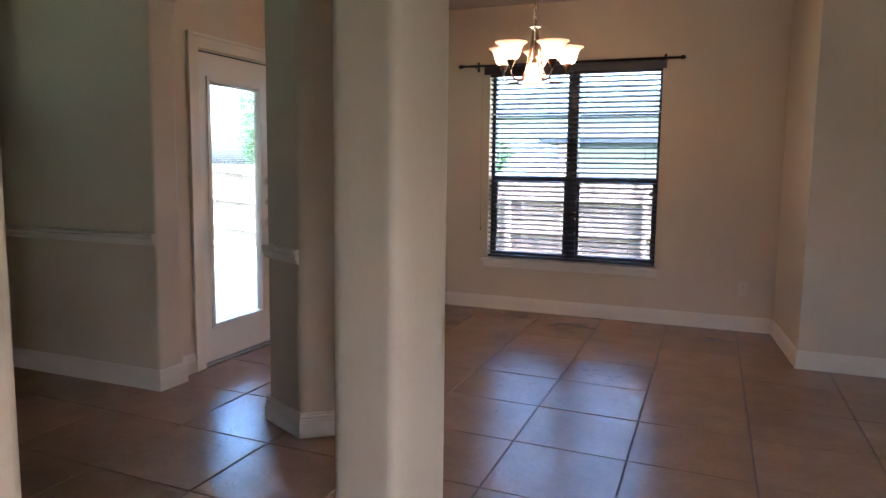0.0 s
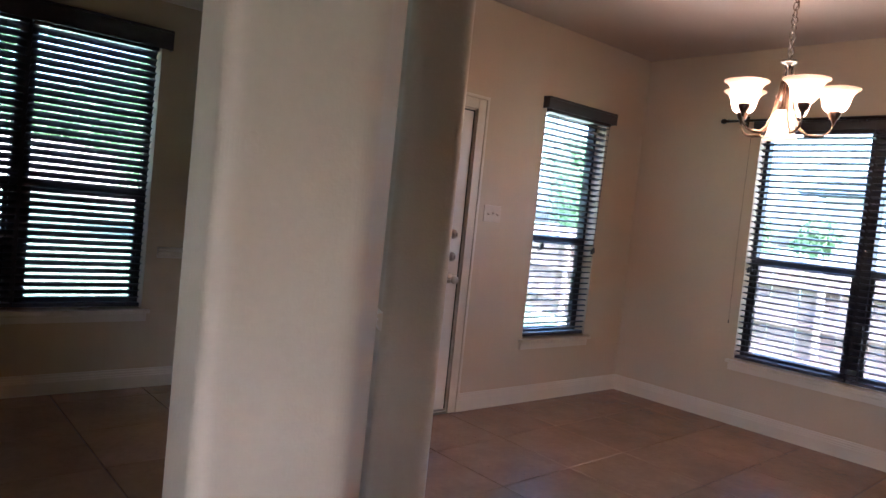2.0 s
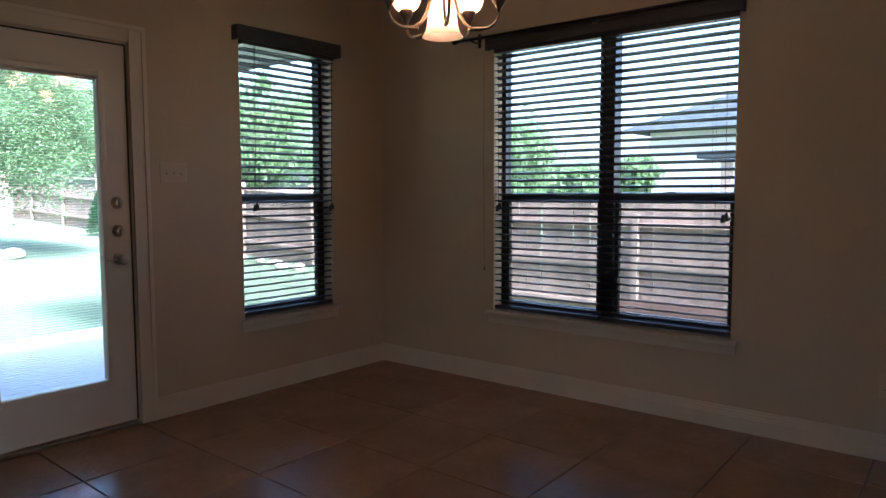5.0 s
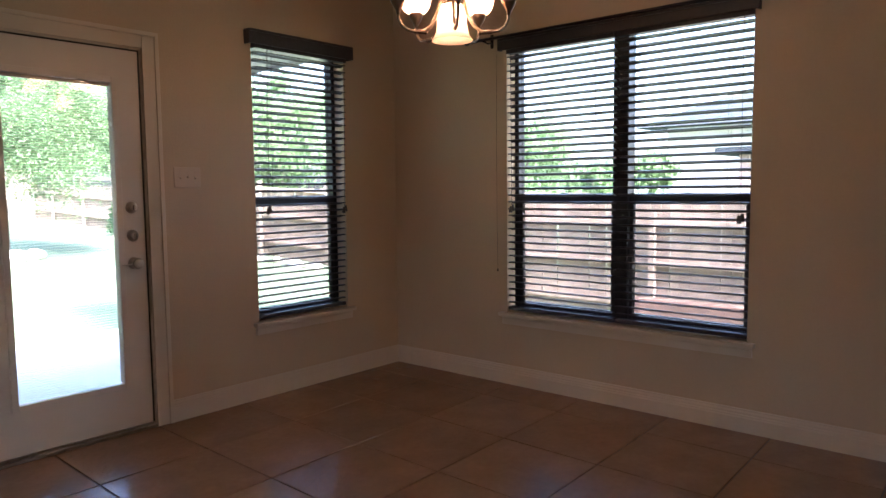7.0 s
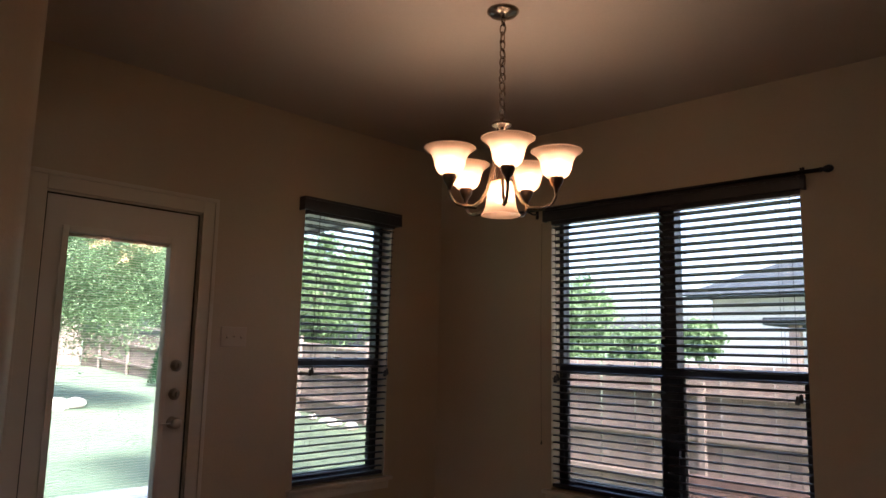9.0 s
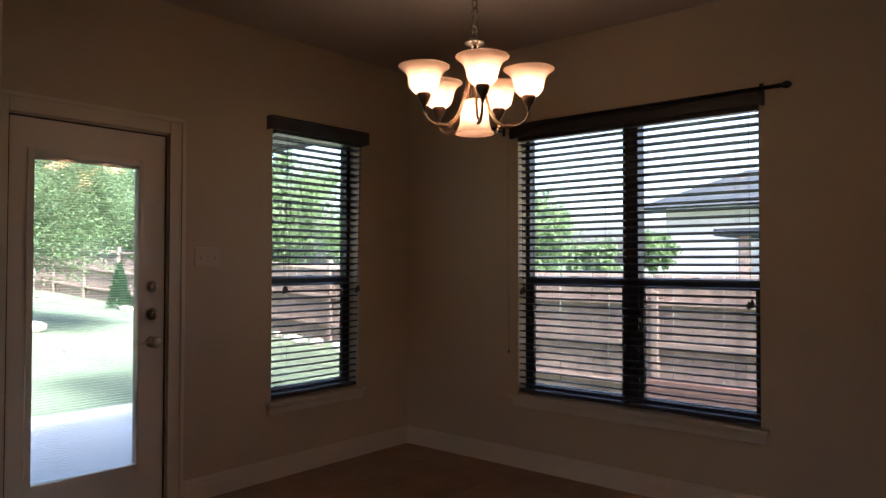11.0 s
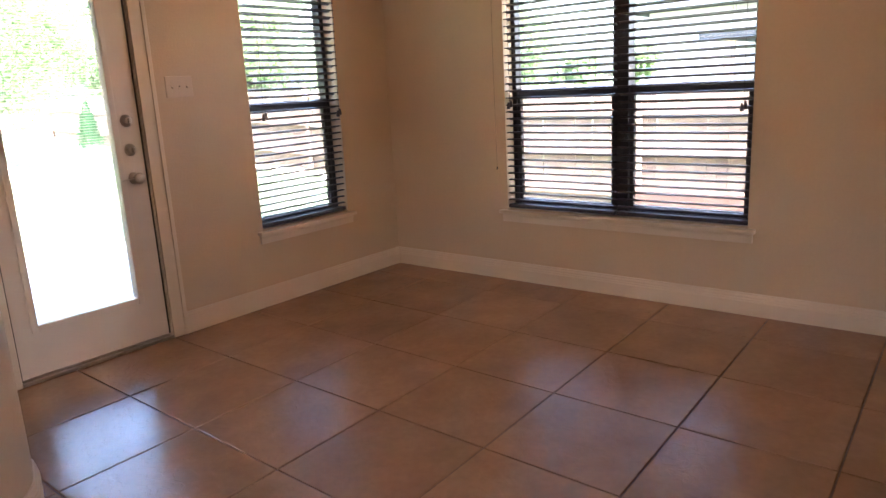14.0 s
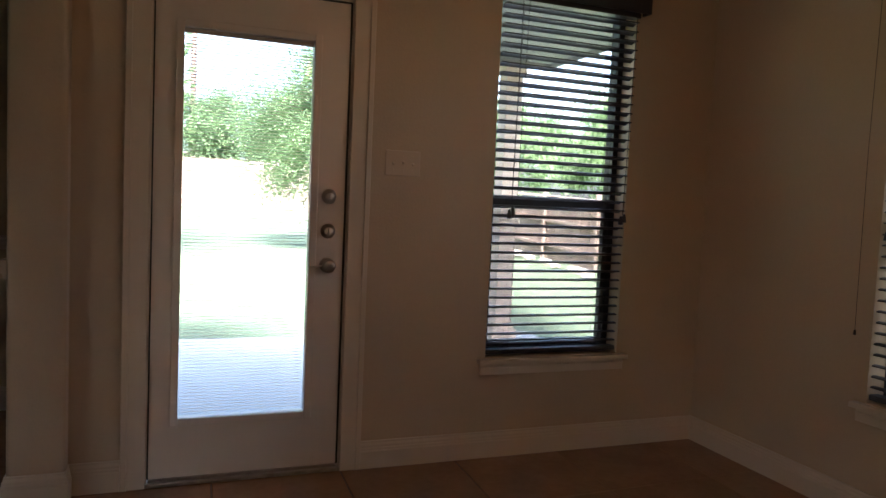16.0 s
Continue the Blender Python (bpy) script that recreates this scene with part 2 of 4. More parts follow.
def tube(points, radius, steps=8, bm=None, ends=True):
    """A round bar along a line of points; radius may be one number or one for each point."""
    bm = bm or bmesh.new()
    pts = [Vector(p) for p in points]
    radii = radius if isinstance(radius, (list, tuple)) else [radius] * len(pts)
    rings = []
    up = Vector((0.013, 0.021, 1))
    for k, p in enumerate(pts):
        d = (pts[min(k + 1, len(pts) - 1)] - pts[max(k - 1, 0)]).normalized()
        if abs(d.dot(up.normalized())) > 0.95:
            up = Vector((1, 0.017, 0.011))
        s = d.cross(up).normalized()
        w = s.cross(d).normalized()
        rings.append([bm.verts.new(p + (s * math.cos(2 * math.pi * i / steps) + w * math.sin(2 * math.pi * i / steps)) * radii[k]) for i in range(steps)])
    for a, b in zip(rings, rings[1:]):
        for i in range(steps):
            j = (i + 1) % steps
            bm.faces.new((a[i], a[j], b[j], b[i]))
    if ends:
        bm.faces.new(rings[0][::-1])
        bm.faces.new(rings[-1])
    return bm


def wall_mesh(axis, inner, outer, u0, u1, z0, z1, holes):
    """A wall along x (axis 'y' const) or along y (axis 'x' const), from the inner to the outer face, with openings (u0, u1, z0, z1) cut through."""
    us = sorted({u0, u1, *[h[k] for h in holes for k in (0, 1)]})
    zs = sorted({z0, z1, *[h[k] for h in holes for k in (2, 3)]})
    bm = bmesh.new()
    verts = {}

    def v(u, w, z):
        key = (round(u, 5), round(w, 5), round(z, 5))
        if key not in verts:
            verts[key] = bm.verts.new((u, w, z) if axis == "y" else (w, u, z))
        return verts[key]

    def solid(i, j):
        if i < 0 or j < 0 or i >= len(us) - 1 or j >= len(zs) - 1:
            return False
        u, z = (us[i] + us[i + 1]) / 2, (zs[j] + zs[j + 1]) / 2
        return not any(h[0] < u < h[1] and h[2] < z < h[3] for h in holes)

    for i in range(len(us) - 1):
        for j in range(len(zs) - 1):
            if not solid(i, j):
                continue
            a, b, c, d = us[i], us[i + 1], zs[j], zs[j + 1]
            for w in (inner, outer):
                bm.faces.new((v(a, w, c), v(b, w, c), v(b, w, d), v(a, w, d)))
            for di, dj, p, q in ((-1, 0, (a, c), (a, d)), (1, 0, (b, c), (b, d)), (0, -1, (a, c), (b, c)), (0, 1, (a, d), (b, d))):
                if not solid(i + di, j + dj):
                    bm.faces.new((v(p[0], inner, p[1]), v(q[0], inner, q[1]), v(q[0], outer, q[1]), v(p[0], outer, p[1])))
    return bm


def structure(name, bm, mat, label, category, smooth=False):
    return tagged(linked(name, bm, mat, smooth=smooth), label, category, kind="structure")


# ---- large structure ----
H_NOOK, H_DINING = 2.82, 2.66
ARCH_Y0, ARCH_Y1, ARCH_Z0, ARCH_Z1 = -0.98, -0.085, 2.22, 2.43

# the windows of the nook and the dining room: centre line of the opening from u0 to u1, sill and head
NARROW = (-1.25, -0.505, 0.49, 2.24)
DOUBLE = (-2.575, -1.025, 0.49, 2.24)
TRIPLE = (-5.84, -3.61, 0.53, 2.28)
DOOR = (-2.767, -1.942, 0.0, 2.085)

structure("wall_north", wall_mesh("y", 0.0, 0.18, -3.04, 0.18, -0.3, 3.1, [NARROW, DOOR]), PAINT, "beige painted wall with a glazed back door and a narrow window", "wall")
structure("wall_east", wall_mesh("x", 0.0, 0.18, -3.545, 0.0, -0.3, 3.1, [DOUBLE]), PAINT, "beige painted wall with a wide double window", "wall")
structure("wall_south_nook", prism([(0.18, -3.545), (0.0, -3.545), (-1.06, -3.66), (-1.06, -6.0), (-0.9, -6.0), (-0.9, -3.80), (0.18, -3.80)], -0.3, 3.1), PAINT, "beige painted wall that turns a corner towards the kitchen", "wall")
structure("wall_dining_north", wall_mesh("y", 1.27, 1.45, -7.6, -3.04, -0.3, 3.1, [TRIPLE]), PAINT, "beige painted dining room wall with a triple window", "wall")
# assumed opening out of view, placed so daylight reaches the pier's west side
ADDED_HALL_WINDOW = (-5.2, -4.0, 0.9, 2.1)
structure("wall_west", wall_mesh("x", -7.45, -7.6, -6.0, 1.27, -0.3, 3.1, [ADDED_HALL_WINDOW]), PAINT, "plain beige painted wall, out of view, with an added window", "wall")
# unseen opening, added with its lamp to brighten the slanted post
ADDED_REAR_WINDOW = (-4.85, -4.25, 1.25, 1.85)
structure("wall_south", wall_mesh("y", -5.85, -6.0, -7.45, -1.06, -0.3, 3.1, [ADDED_REAR_WINDOW]), PAINT, "plain beige painted wall, out of view, with an added window", "wall")


def rounded(points, radius, steps=4):
    """A plan polygon with its corners turned into bullnoses."""
    out = []
    n = len(points)
    for k in range(n):
        p, a, b = Vector(points[k]), Vector(points[k - 1]), Vector(points[(k + 1) % n])
        u, w = (a - p).normalized(), (b - p).normalized()
        r = min(radius, (a - p).length * 0.45, (b - p).length * 0.45)
        for i in range(steps + 1):
            f = i / steps
            q = (p + u * r).lerp(p, f).lerp(p.lerp(p + w * r, f), f)
            out.append((q.x, q.y))
    return out


def shrunk(points, by):
    """A convex plan polygon, each side moved in by that much."""
    n = len(points)
    mid = sum((Vector(p) for p in points), Vector((0, 0))) / n
    lines = []
    for k in range(n):
        a, b = Vector(points[k]), Vector(points[(k + 1) % n])
        d = (b - a).normalized()
        m = Vector((-d.y, d.x))
        if m.dot(mid - a) < 0:
            m = -m
        lines.append((a + m * by, d))
    out = []
    for k in range(n):
        (p, d), (q, e) = lines[k - 1], lines[k]
        det = d.x * e.y - d.y * e.x
        s = ((q.x - p.x) * e.y - (q.y - p.y) * e.x) / det
        out.append((p.x + d.x * s, p.y + d.y * s))
    return out


# the wall between dining room and nook: the piece beside the door, the post and the slanted pier, with an arch between the first two
PIECE = [(-3.24, 1.27), (-3.24, -0.085), (-3.04, -0.085), (-3.04, 1.27)]
POST = [(-3.36, -0.955), (-3.52, -1.265), (-3.362, -1.452), (-3.19, -1.245), (-3.125, -1.075), (-3.125, -0.98)]
PIER = [(-4.71, -2.18), (-4.738, -2.392), (-4.442, -2.418), (-4.175, -2.115), (-4.33, -1.965)]
WEST_POST = [(-5.81, -2.17), (-5.81, -2.41), (-7.45, -2.41), (-7.45, -2.17)]


def nosed(points, z0, z1):
    return prism(rounded(points, 0.042, 8), z0, z1)


structure("wall_arch_side", prism([(-3.24, 1.27), *rounded(PIECE, 0.022, 6)[7:21], (-3.04, 1.27)], 0.0, 3.1), PAINT, "beige painted wall with rounded corners beside an arched opening", "wall")
structure("wall_post", nosed(POST, 0.0, 3.1), PAINT, "slanted beige painted post with rounded corners", "post")
structure("wall_pier", nosed(PIER, 0.0, 3.1), PAINT, "slanted beige painted pier with rounded corners", "post")
structure("wall_west_pier", nosed(WEST_POST, 0.0, 3.1), PAINT, "beige painted wall beside the dining room opening", "wall")


def arch_header(p, q, thick, z0, z1, top, rise_steps=14):
    """The wall over an arched opening from plan point p to q: a flat-topped piece with an elliptic underside."""
    bm = bmesh.new()
    p, q = Vector(p), Vector(q)
    d = (q - p)
    m = Vector((-d.y, d.x)).normalized() * (thick / 2)
    rows = []
    for k in range(rise_steps + 1):
        a = math.pi * k / rise_steps
        f = 0.5 - 0.5 * math.cos(a)
        z = z0 + (z1 - z0) * math.sin(a) ** 0.8 if 0 < k < rise_steps else z0
        c = p + d * f
        rows.append([bm.verts.new((c.x + s * m.x, c.y + s * m.y, h)) for s in (-1, 1) for h in (z, top)])
    for a, b in zip(rows, rows[1:]):
        bm.faces.new((a[0], b[0], b[1], a[1]))
        bm.faces.new((a[2], b[2], b[3], a[3]))
        bm.faces.new((a[0], b[0], b[2], a[2]))
        bm.faces.new((a[1], b[1], b[3], a[3]))
    for a in (rows[0], rows[-1]):
        bm.faces.new((a[0], a[1], a[3], a[2]))
    return bm


structure("arch_header_door", arch_header((-3.14, -0.08), (-3.21, -1.0), 0.20, ARCH_Z0, ARCH_Z1, 3.1), PAINT, "beige painted arch over an opening beside the back door", "arch")
structure("arch_header_slant", arch_header((-3.42, -1.33), (-4.28, -2.04), 0.20, ARCH_Z0, ARCH_Z1, 3.1), PAINT, "beige painted arch over a slanted opening", "arch")
structure("arch_header_hall", arch_header((-4.70, -2.29), (-5.84, -2.29), 0.235, ARCH_Z0, ARCH_Z1, 3.1), PAINT, "beige painted arch over the dining room opening", "arch")
structure("ceiling_nook", prism([(-3.1, 0.1), (0.1, 0.1), (0.1, -6.0), (-7.5, -6.0), (-7.5, -2.29), (-4.6, -2.29), (-4.35, -2.06), (-3.38, -1.25), (-3.14, -0.9)], H_NOOK, H_NOOK + 0.12), CEIL, "textured beige ceiling", "ceiling")
structure("ceiling_dining", prism([(-3.16, 1.3), (-3.16, -0.9), (-3.40, -1.27), (-4.37, -2.04), (-4.6, -2.27), (-7.5, -2.27), (-7.5, 1.3)], H_DINING, H_DINING + 0.12), CEIL, "textured beige dining room ceiling", "ceiling")
# unseen roof; its long overhang past the south wall is added to block sun
structure("roof_cap", prism([(-8.1, 1.9), (-2.6, 1.9), (-2.6, 0.65), (0.65, 0.65), (0.65, -8.8), (-8.1, -8.8)], 3.1, 3.25), SHINGLE, "plain roof over the rooms with an added deep south overhang against sun", "roof")


def run_trim(name, points, profile, mat, label, category, closed=False, parent=None):
    """A moulding swept along a plan line; the profile is (out, height) pairs and lies to the right of the line's run."""
    bm = bmesh.new()
    pts = [Vector(p) for p in points]
    n = len(pts)
    rings = []
    for k in range(n):
        a = pts[k - 1] if (k > 0 or closed) else None
        b = pts[(k + 1) % n] if (k < n - 1 or closed) else None
        ds = [(v).normalized() for v in ((pts[k] - a) if a else None, (b - pts[k]) if b else None) if v is not None]
        ms = [Vector((d.y, -d.x)) for d in ds]
        m = sum(ms, Vector((0, 0))).normalized()
        m = m / max(0.35, m.dot(ms[0]))
        rings.append([bm.verts.new((pts[k].x + m.x * o, pts[k].y + m.y * o, h)) for o, h in profile])
    pairs = list(zip(rings, rings[1:])) + ([(rings[-1], rings[0])] if closed else [])
    for r, s in pairs:
        for i in range(len(profile)):
            j = (i + 1) % len(profile)
            bm.faces.new((r[i], r[j], s[j], s[i]))
    if not closed:
        bm.faces.new(rings[0])
        bm.faces.new(rings[-1][::-1])
    ob = linked(name, bm, mat, parent)
    return tagged(ob, label, category, kind="structure") if parent is None else ob


BASE = [(-0.002, 0.0), (0.016, 0.0), (0.016, 0.078), (0.013, 0.084), (0.013, 0.092), (0.010, 0.097), (0.010, 0.106), (0.005, 0.116), (0.005, 0.124), (-0.002, 0.128)]
RAIL = [(-0.002, 0.872), (0.010, 0.876), (0.012, 0.890), (0.020, 0.898), (0.022, 0.914), (0.014, 0.920), (0.026, 0.930), (0.026, 0.940), (-0.002, 0.946)]
CROWN = [(-0.002, H_DINING - 0.115), (0.010, H_DINING - 0.115), (0.014, H_DINING - 0.095), (0.045, H_DINING - 0.055), (0.075, H_DINING - 0.028), (0.085, H_DINING - 0.012), (0.092, H_DINING), (-0.002, H_DINING)]
L_BASE, L_RAIL, L_CROWN = "cream painted baseboard with a grooved top", "cream painted chair rail moulding", "cream painted crown moulding"
run_trim("baseboard", [(-1.854, 0.0), (0.0, 0.0), (0.0, -3.545), (-1.06, -3.66), (-1.06, -5.85)], BASE, TRIM, L_BASE, "baseboard")
run_trim("baseboard", [(-7.45, 1.27), (-3.24, 1.27), (-3.24, -0.085), (-3.04, -0.085), (-3.04, 0.0), (-2.852, 0.0)], BASE, TRIM, L_BASE, "baseboard")
run_trim("baseboard", POST, BASE, TRIM, L_BASE, "baseboard", True)
run_trim("baseboard", PIER, BASE, TRIM, L_BASE, "baseboard", True)
run_trim("baseboard", [(-7.45, -5.85), (-7.45, -2.41), (-5.81, -2.41), (-5.81, -2.17), (-7.45, -2.17), (-7.45, 1.27)], BASE, TRIM, L_BASE, "baseboard")
run_trim("chair_rail", [(-3.537, 1.27), (-3.24, 1.27), (-3.24, -0.078)], RAIL, TRIM, L_RAIL, "chair rail")
run_trim("chair_rail", [(-7.45, 1.27), (-5.92, 1.27)], RAIL, TRIM, L_RAIL, "chair rail")
run_trim("chair_rail", [(-3.358, -0.951), (-3.518, -1.259)], RAIL, TRIM, L_RAIL, "chair rail")
run_trim("crown_moulding", [(-7.45, 1.27), (-3.24, 1.27), (-3.24, -0.9)], CROWN, TRIM, L_CROWN, "crown moulding")

# ---- floor ----
floor = structure("floor", prism([(-7.5, -5.9), (0.02, -5.9), (0.02, 0.02), (-3.079, 0.02), (-3.079, 1.29), (-7.5, 1.29)], -0.3, -0.006), GROUT, "terracotta tile floor with dark grout", "floor")


# ---- doors and windows ----
def casing(bm, x0, x1, z1, width, y0, y1):
    """Door casing on the wall plane: two legs and a head with a stepped face."""
    for a, b, c, d in ((x0 - width, x0, 0.0, z1 + width), (x1, x1 + width, 0.0, z1 + width), (x0, x1, z1, z1 + width)):
        box(bm, (a, y1, c), (b, y0, d), 0.004)
    for a, b, c, d in ((x0 - width, x0 - width + 0.022, 0.0, z1 + width), (x1 + width - 0.022, x1 + width, 0.0, z1 + width), (x0 - width, x1 + width, z1 + width - 0.022, z1 + width)):
        box(bm, (a - 0.001, y1 - 0.007, c), (b + 0.001, y1 + 0.004, d + 0.001), 0.003)


def back_door():
    door = thing("door_1", "white painted glazed back door, closed, with blinds between the panes", "door", (-2.37, 0.0, 0.0), kind="structure")
    at = Matrix.Translation((2.37, 0, 0))

    def put(name, bm, mat, parent=door, label="", smooth=False):
        if parent is door:
            bm.transform(at)
        return part(name, bm, mat, parent, label, smooth)

    x0, x1, z0, z1 = -2.746, -1.963, 0.03, 2.065
    gx0, gx1, gz0, gz1 = -2.636, -2.114, 0.28, 1.887
    bm = wall_mesh("y", 0.012, 0.056, x0, x1, z0, z1, [(gx0, gx1, gz0, gz1)])
    put("door_slab", bm, DOORPAINT)
    bm = bmesh.new()
    w = 0.032
    for a, b, c, d in ((gx0 - w, gx0, gz0 - w, gz1 + w), (gx1, gx1 + w, gz0 - w, gz1 + w), (gx0, gx1, gz0 - w, gz0), (gx0, gx1, gz1, gz1 + w)):
        box(bm, (a, 0.0, c), (b, 0.0118, d), 0.004)
    put("lite_frame", bm, DOORPAINT, label="raised white frame round the glass")
    for y in (0.022, 0.046):
        pane = put("glass_pane", boxed((gx0, y, gz0), (gx1, y + 0.003, gz1)), GLASS_DOOR)
        pane.visible_shadow = False
    bm = bmesh.new()
    for a, b, c, d in ((x0 - 0.021, x0 - 0.006, 0.0, z1 + 0.024), (x1 + 0.009, x1 + 0.021, 0.0, z1 + 0.024), (x0 - 0.006, x1 + 0.009, z1 + 0.009, z1 + 0.024)):
        box(bm, (a, 0.004, c), (b, 0.18, d))
    put("door_frame", bm, TRIM)
    bm = bmesh.new()
    for a, b, c, d in ((x1, x1 + 0.009, z0, z1), (x0, x1 + 0.009, z1, z1 + 0.009), (x0 - 0.006, x0, z0, z1)):
        box(bm, (a, 0.0105, c), (b, 0.05, d))
    put("weather_strip", bm, RUBBER, label="dark gap and rubber seal")
    bm = bmesh.new()
    casing(bm, -2.758, -1.948, 2.082, 0.092, -0.0005, -0.016)
    put("door_casing", bm, TRIM)
    bm = boxed((-2.767, -0.012, 0.0), (-1.942, 0.16, 0.016), 0.004)
    box(bm, (-2.747, 0.006, 0.016), (-1.962, 0.06, 0.028), 0.003)
    put("threshold", bm, ALU, label="bronze-coloured metal threshold")
    kx = -2.032
    for z, kind in ((1.232, 0), (1.080, 0), (0.930, 1)):
        rose = lathe([(0, 0), (0.031, 0), (0.033, 0.004), (0.030, 0.010), (0.016, 0.013)] + ([(0.013, 0.03), (0.016, 0.036), (0.027, 0.043), (0.030, 0.055), (0.026, 0.066), (0.012, 0.071), (0, 0.072)] if kind else [(0.019, 0.014), (0.021, 0.022), (0.017, 0.026), (0, 0.027)]), 24)
        rose.transform(Matrix.Translation((kx, 0.012, z)) @ Matrix.Rotation(radians(90), 4, "X"))
        knob = put("door_knob" if kind else "deadbolt", rose, NICKEL, label="round nickel knob" if kind else "round nickel deadbolt", smooth=True)
        if kind:
            lever = tube([(kx - 0.012, -0.036, z + 0.002), (kx - 0.05, -0.034, z - 0.002), (kx - 0.088, -0.030, z - 0.004)], [0.004, 0.0032, 0.0026], 8)
            lever.transform(at)
            part("lever", lever, NICKEL, knob, smooth=True)
        if not kind:
            turn = boxed((kx - 0.004, -0.030, z - 0.013), (kx + 0.004, -0.012, z + 0.013), 0.002)
            turn.transform(at)
            part("thumb_turn", turn, NICKEL, knob)
    # thin slats between the two panes, all turned open
    slat = bpy.data.meshes.new("mini_slat")
    bm = boxed((gx0 + 0.004, -0.0055, -0.0004), (gx1 - 0.004, 0.0055, 0.0004))
    bm.transform(at)
    bm.to_mesh(slat)
    bm.free()
    slat.materials.append(PLASTIC)
    count = int((gz1 - gz0 - 0.04) / 0.0135)
    for k in range(count):
        ob = new("mini_slat", slat)
        ob.parent = door
        ob.matrix_local = pose(0, 0.0355, gz0 + 0.02 + 0.0135 * k, -6)
    put("slide_rail", boxed((gx0, 0.029, gz1 - 0.018), (gx1, 0.042, gz1), 0.002), PLASTIC)
    put("cam_latch", boxed((gx1 + 0.004, -0.006, 1.56), (gx1 + 0.016, 0.0, 1.66), 0.003), NICKEL, label="small brass slide")
    return door


back_door()


def window_unit(name, axis, opening, panes, out, label):
    """A window in a wall: bronze frame and meeting rails in the outer half of the opening, glass, white stool and apron inside.
    axis 'y': the wall runs along x and looks out to +y; axis 'x': it runs along y and looks out to +x. out: the wall's inner plane."""
    u0, u1, z0, z1 = opening
    mid = (u0 + u1) / 2
    origin = (mid, out, 0) if axis == "y" else (out, mid, 0)
    win = thing(name, label, "window", origin, kind="structure")

    def b(bm, a0, a1, d0, d1, c0, c1, bevel=0.0):
        lo, hi = ((a0 - mid, d0, c0), (a1 - mid, d1, c1)) if axis == "y" else ((d0, a0 - mid, c0), (d1, a1 - mid, c1))
        return box(bm, lo, hi, bevel)

    w = 0.032
    frame_ob = bmesh.new()
    for a0, a1, c0, c1 in ((u0, u0 + w, z0, z1), (u1 - w, u1, z0, z1), (u0 + w, u1 - w, z0, z0 + w), (u0 + w, u1 - w, z1 - w, z1)):
        b(frame_ob, a0, a1, 0.095, 0.165, c0, c1, 0.003)
    part("window_frame", frame_ob, BRONZE, win)
    edges = [u0 + (u1 - u0) * k / panes for k in range(panes + 1)]
    for e in edges[1:-1]:
        part("mullion", b(bmesh.new(), e - 0.05, e + 0.05, 0.075, 0.165, z0 + w, z1 - w, 0.003), BRONZE, win)
    zm = z0 + (z1 - z0) * 0.435
    for k in range(panes):
        a0 = edges[k] + (w if k == 0 else 0.05)
        a1 = edges[k + 1] - (w if k == panes - 1 else 0.05)
        part("meeting_rail", b(bmesh.new(), a0, a1, 0.10, 0.15, zm - 0.026, zm + 0.026, 0.003), BRONZE, win)
        lower = bmesh.new()
        for c, d, e, f in ((a0, a0 + 0.022, z0 + w, zm - 0.026), (a1 - 0.022, a1, z0 + w, zm - 0.026), (a0 + 0.022, a1 - 0.022, z0 + w, z0 + w + 0.03)):
            b(lower, c, d, 0.105, 0.14, e, f, 0.002)
        part("lower_sash", lower, BRONZE, win)
        part("sash_lock", b(bmesh.new(), (a0 + a1) / 2 - 0.025, (a0 + a1) / 2 + 0.025, 0.085, 0.105, zm + 0.012, zm + 0.03, 0.003), BRONZE, win)
        for c, d, depth in ((z0 + w, zm - 0.02, 0.120), (zm + 0.02, z1 - w, 0.138)):
            pane = part("pane", b(bmesh.new(), a0, a1, depth, depth + 0.004, c, d), GLASS, win)
            pane.visible_shadow = False
        part("insect_screen", b(bmesh.new(), a0, a1, 0.156, 0.158, z0 + w, zm), SCREEN, win, "fine grey insect screen")
    stool = bmesh.new()
    b(stool, u0 - 0.045, u1 + 0.045, -0.045, 0.0, z0 - 0.026, z0 - 0.002, 0.006)
    b(stool, u0 + 0.001, u1 - 0.001, 0.0, 0.094, z0 - 0.026, z0 - 0.002)
    part("window_stool", stool, TRIM, win, "cream painted window stool")
    apron = bmesh.new()
    b(apron, u0 - 0.03, u1 + 0.03, -0.018, -0.0005, z0 - 0.082, z0 - 0.027, 0.004)
    b(apron, u0 - 0.03, u1 + 0.03, -0.022, -0.0175, z0 - 0.05, z0 - 0.04, 0.002)
    part("apron", apron, TRIM, win)
    return win


window_unit("window_1", "y", NARROW, 1, 0.0, "narrow single-hung window with a dark bronze frame")
window_unit("window_2", "x", DOUBLE, 2, 0.0, "wide double window with dark bronze frames")
window_unit("window_3", "y", TRIPLE, 3, 1.27, "wide triple window with dark bronze frames")


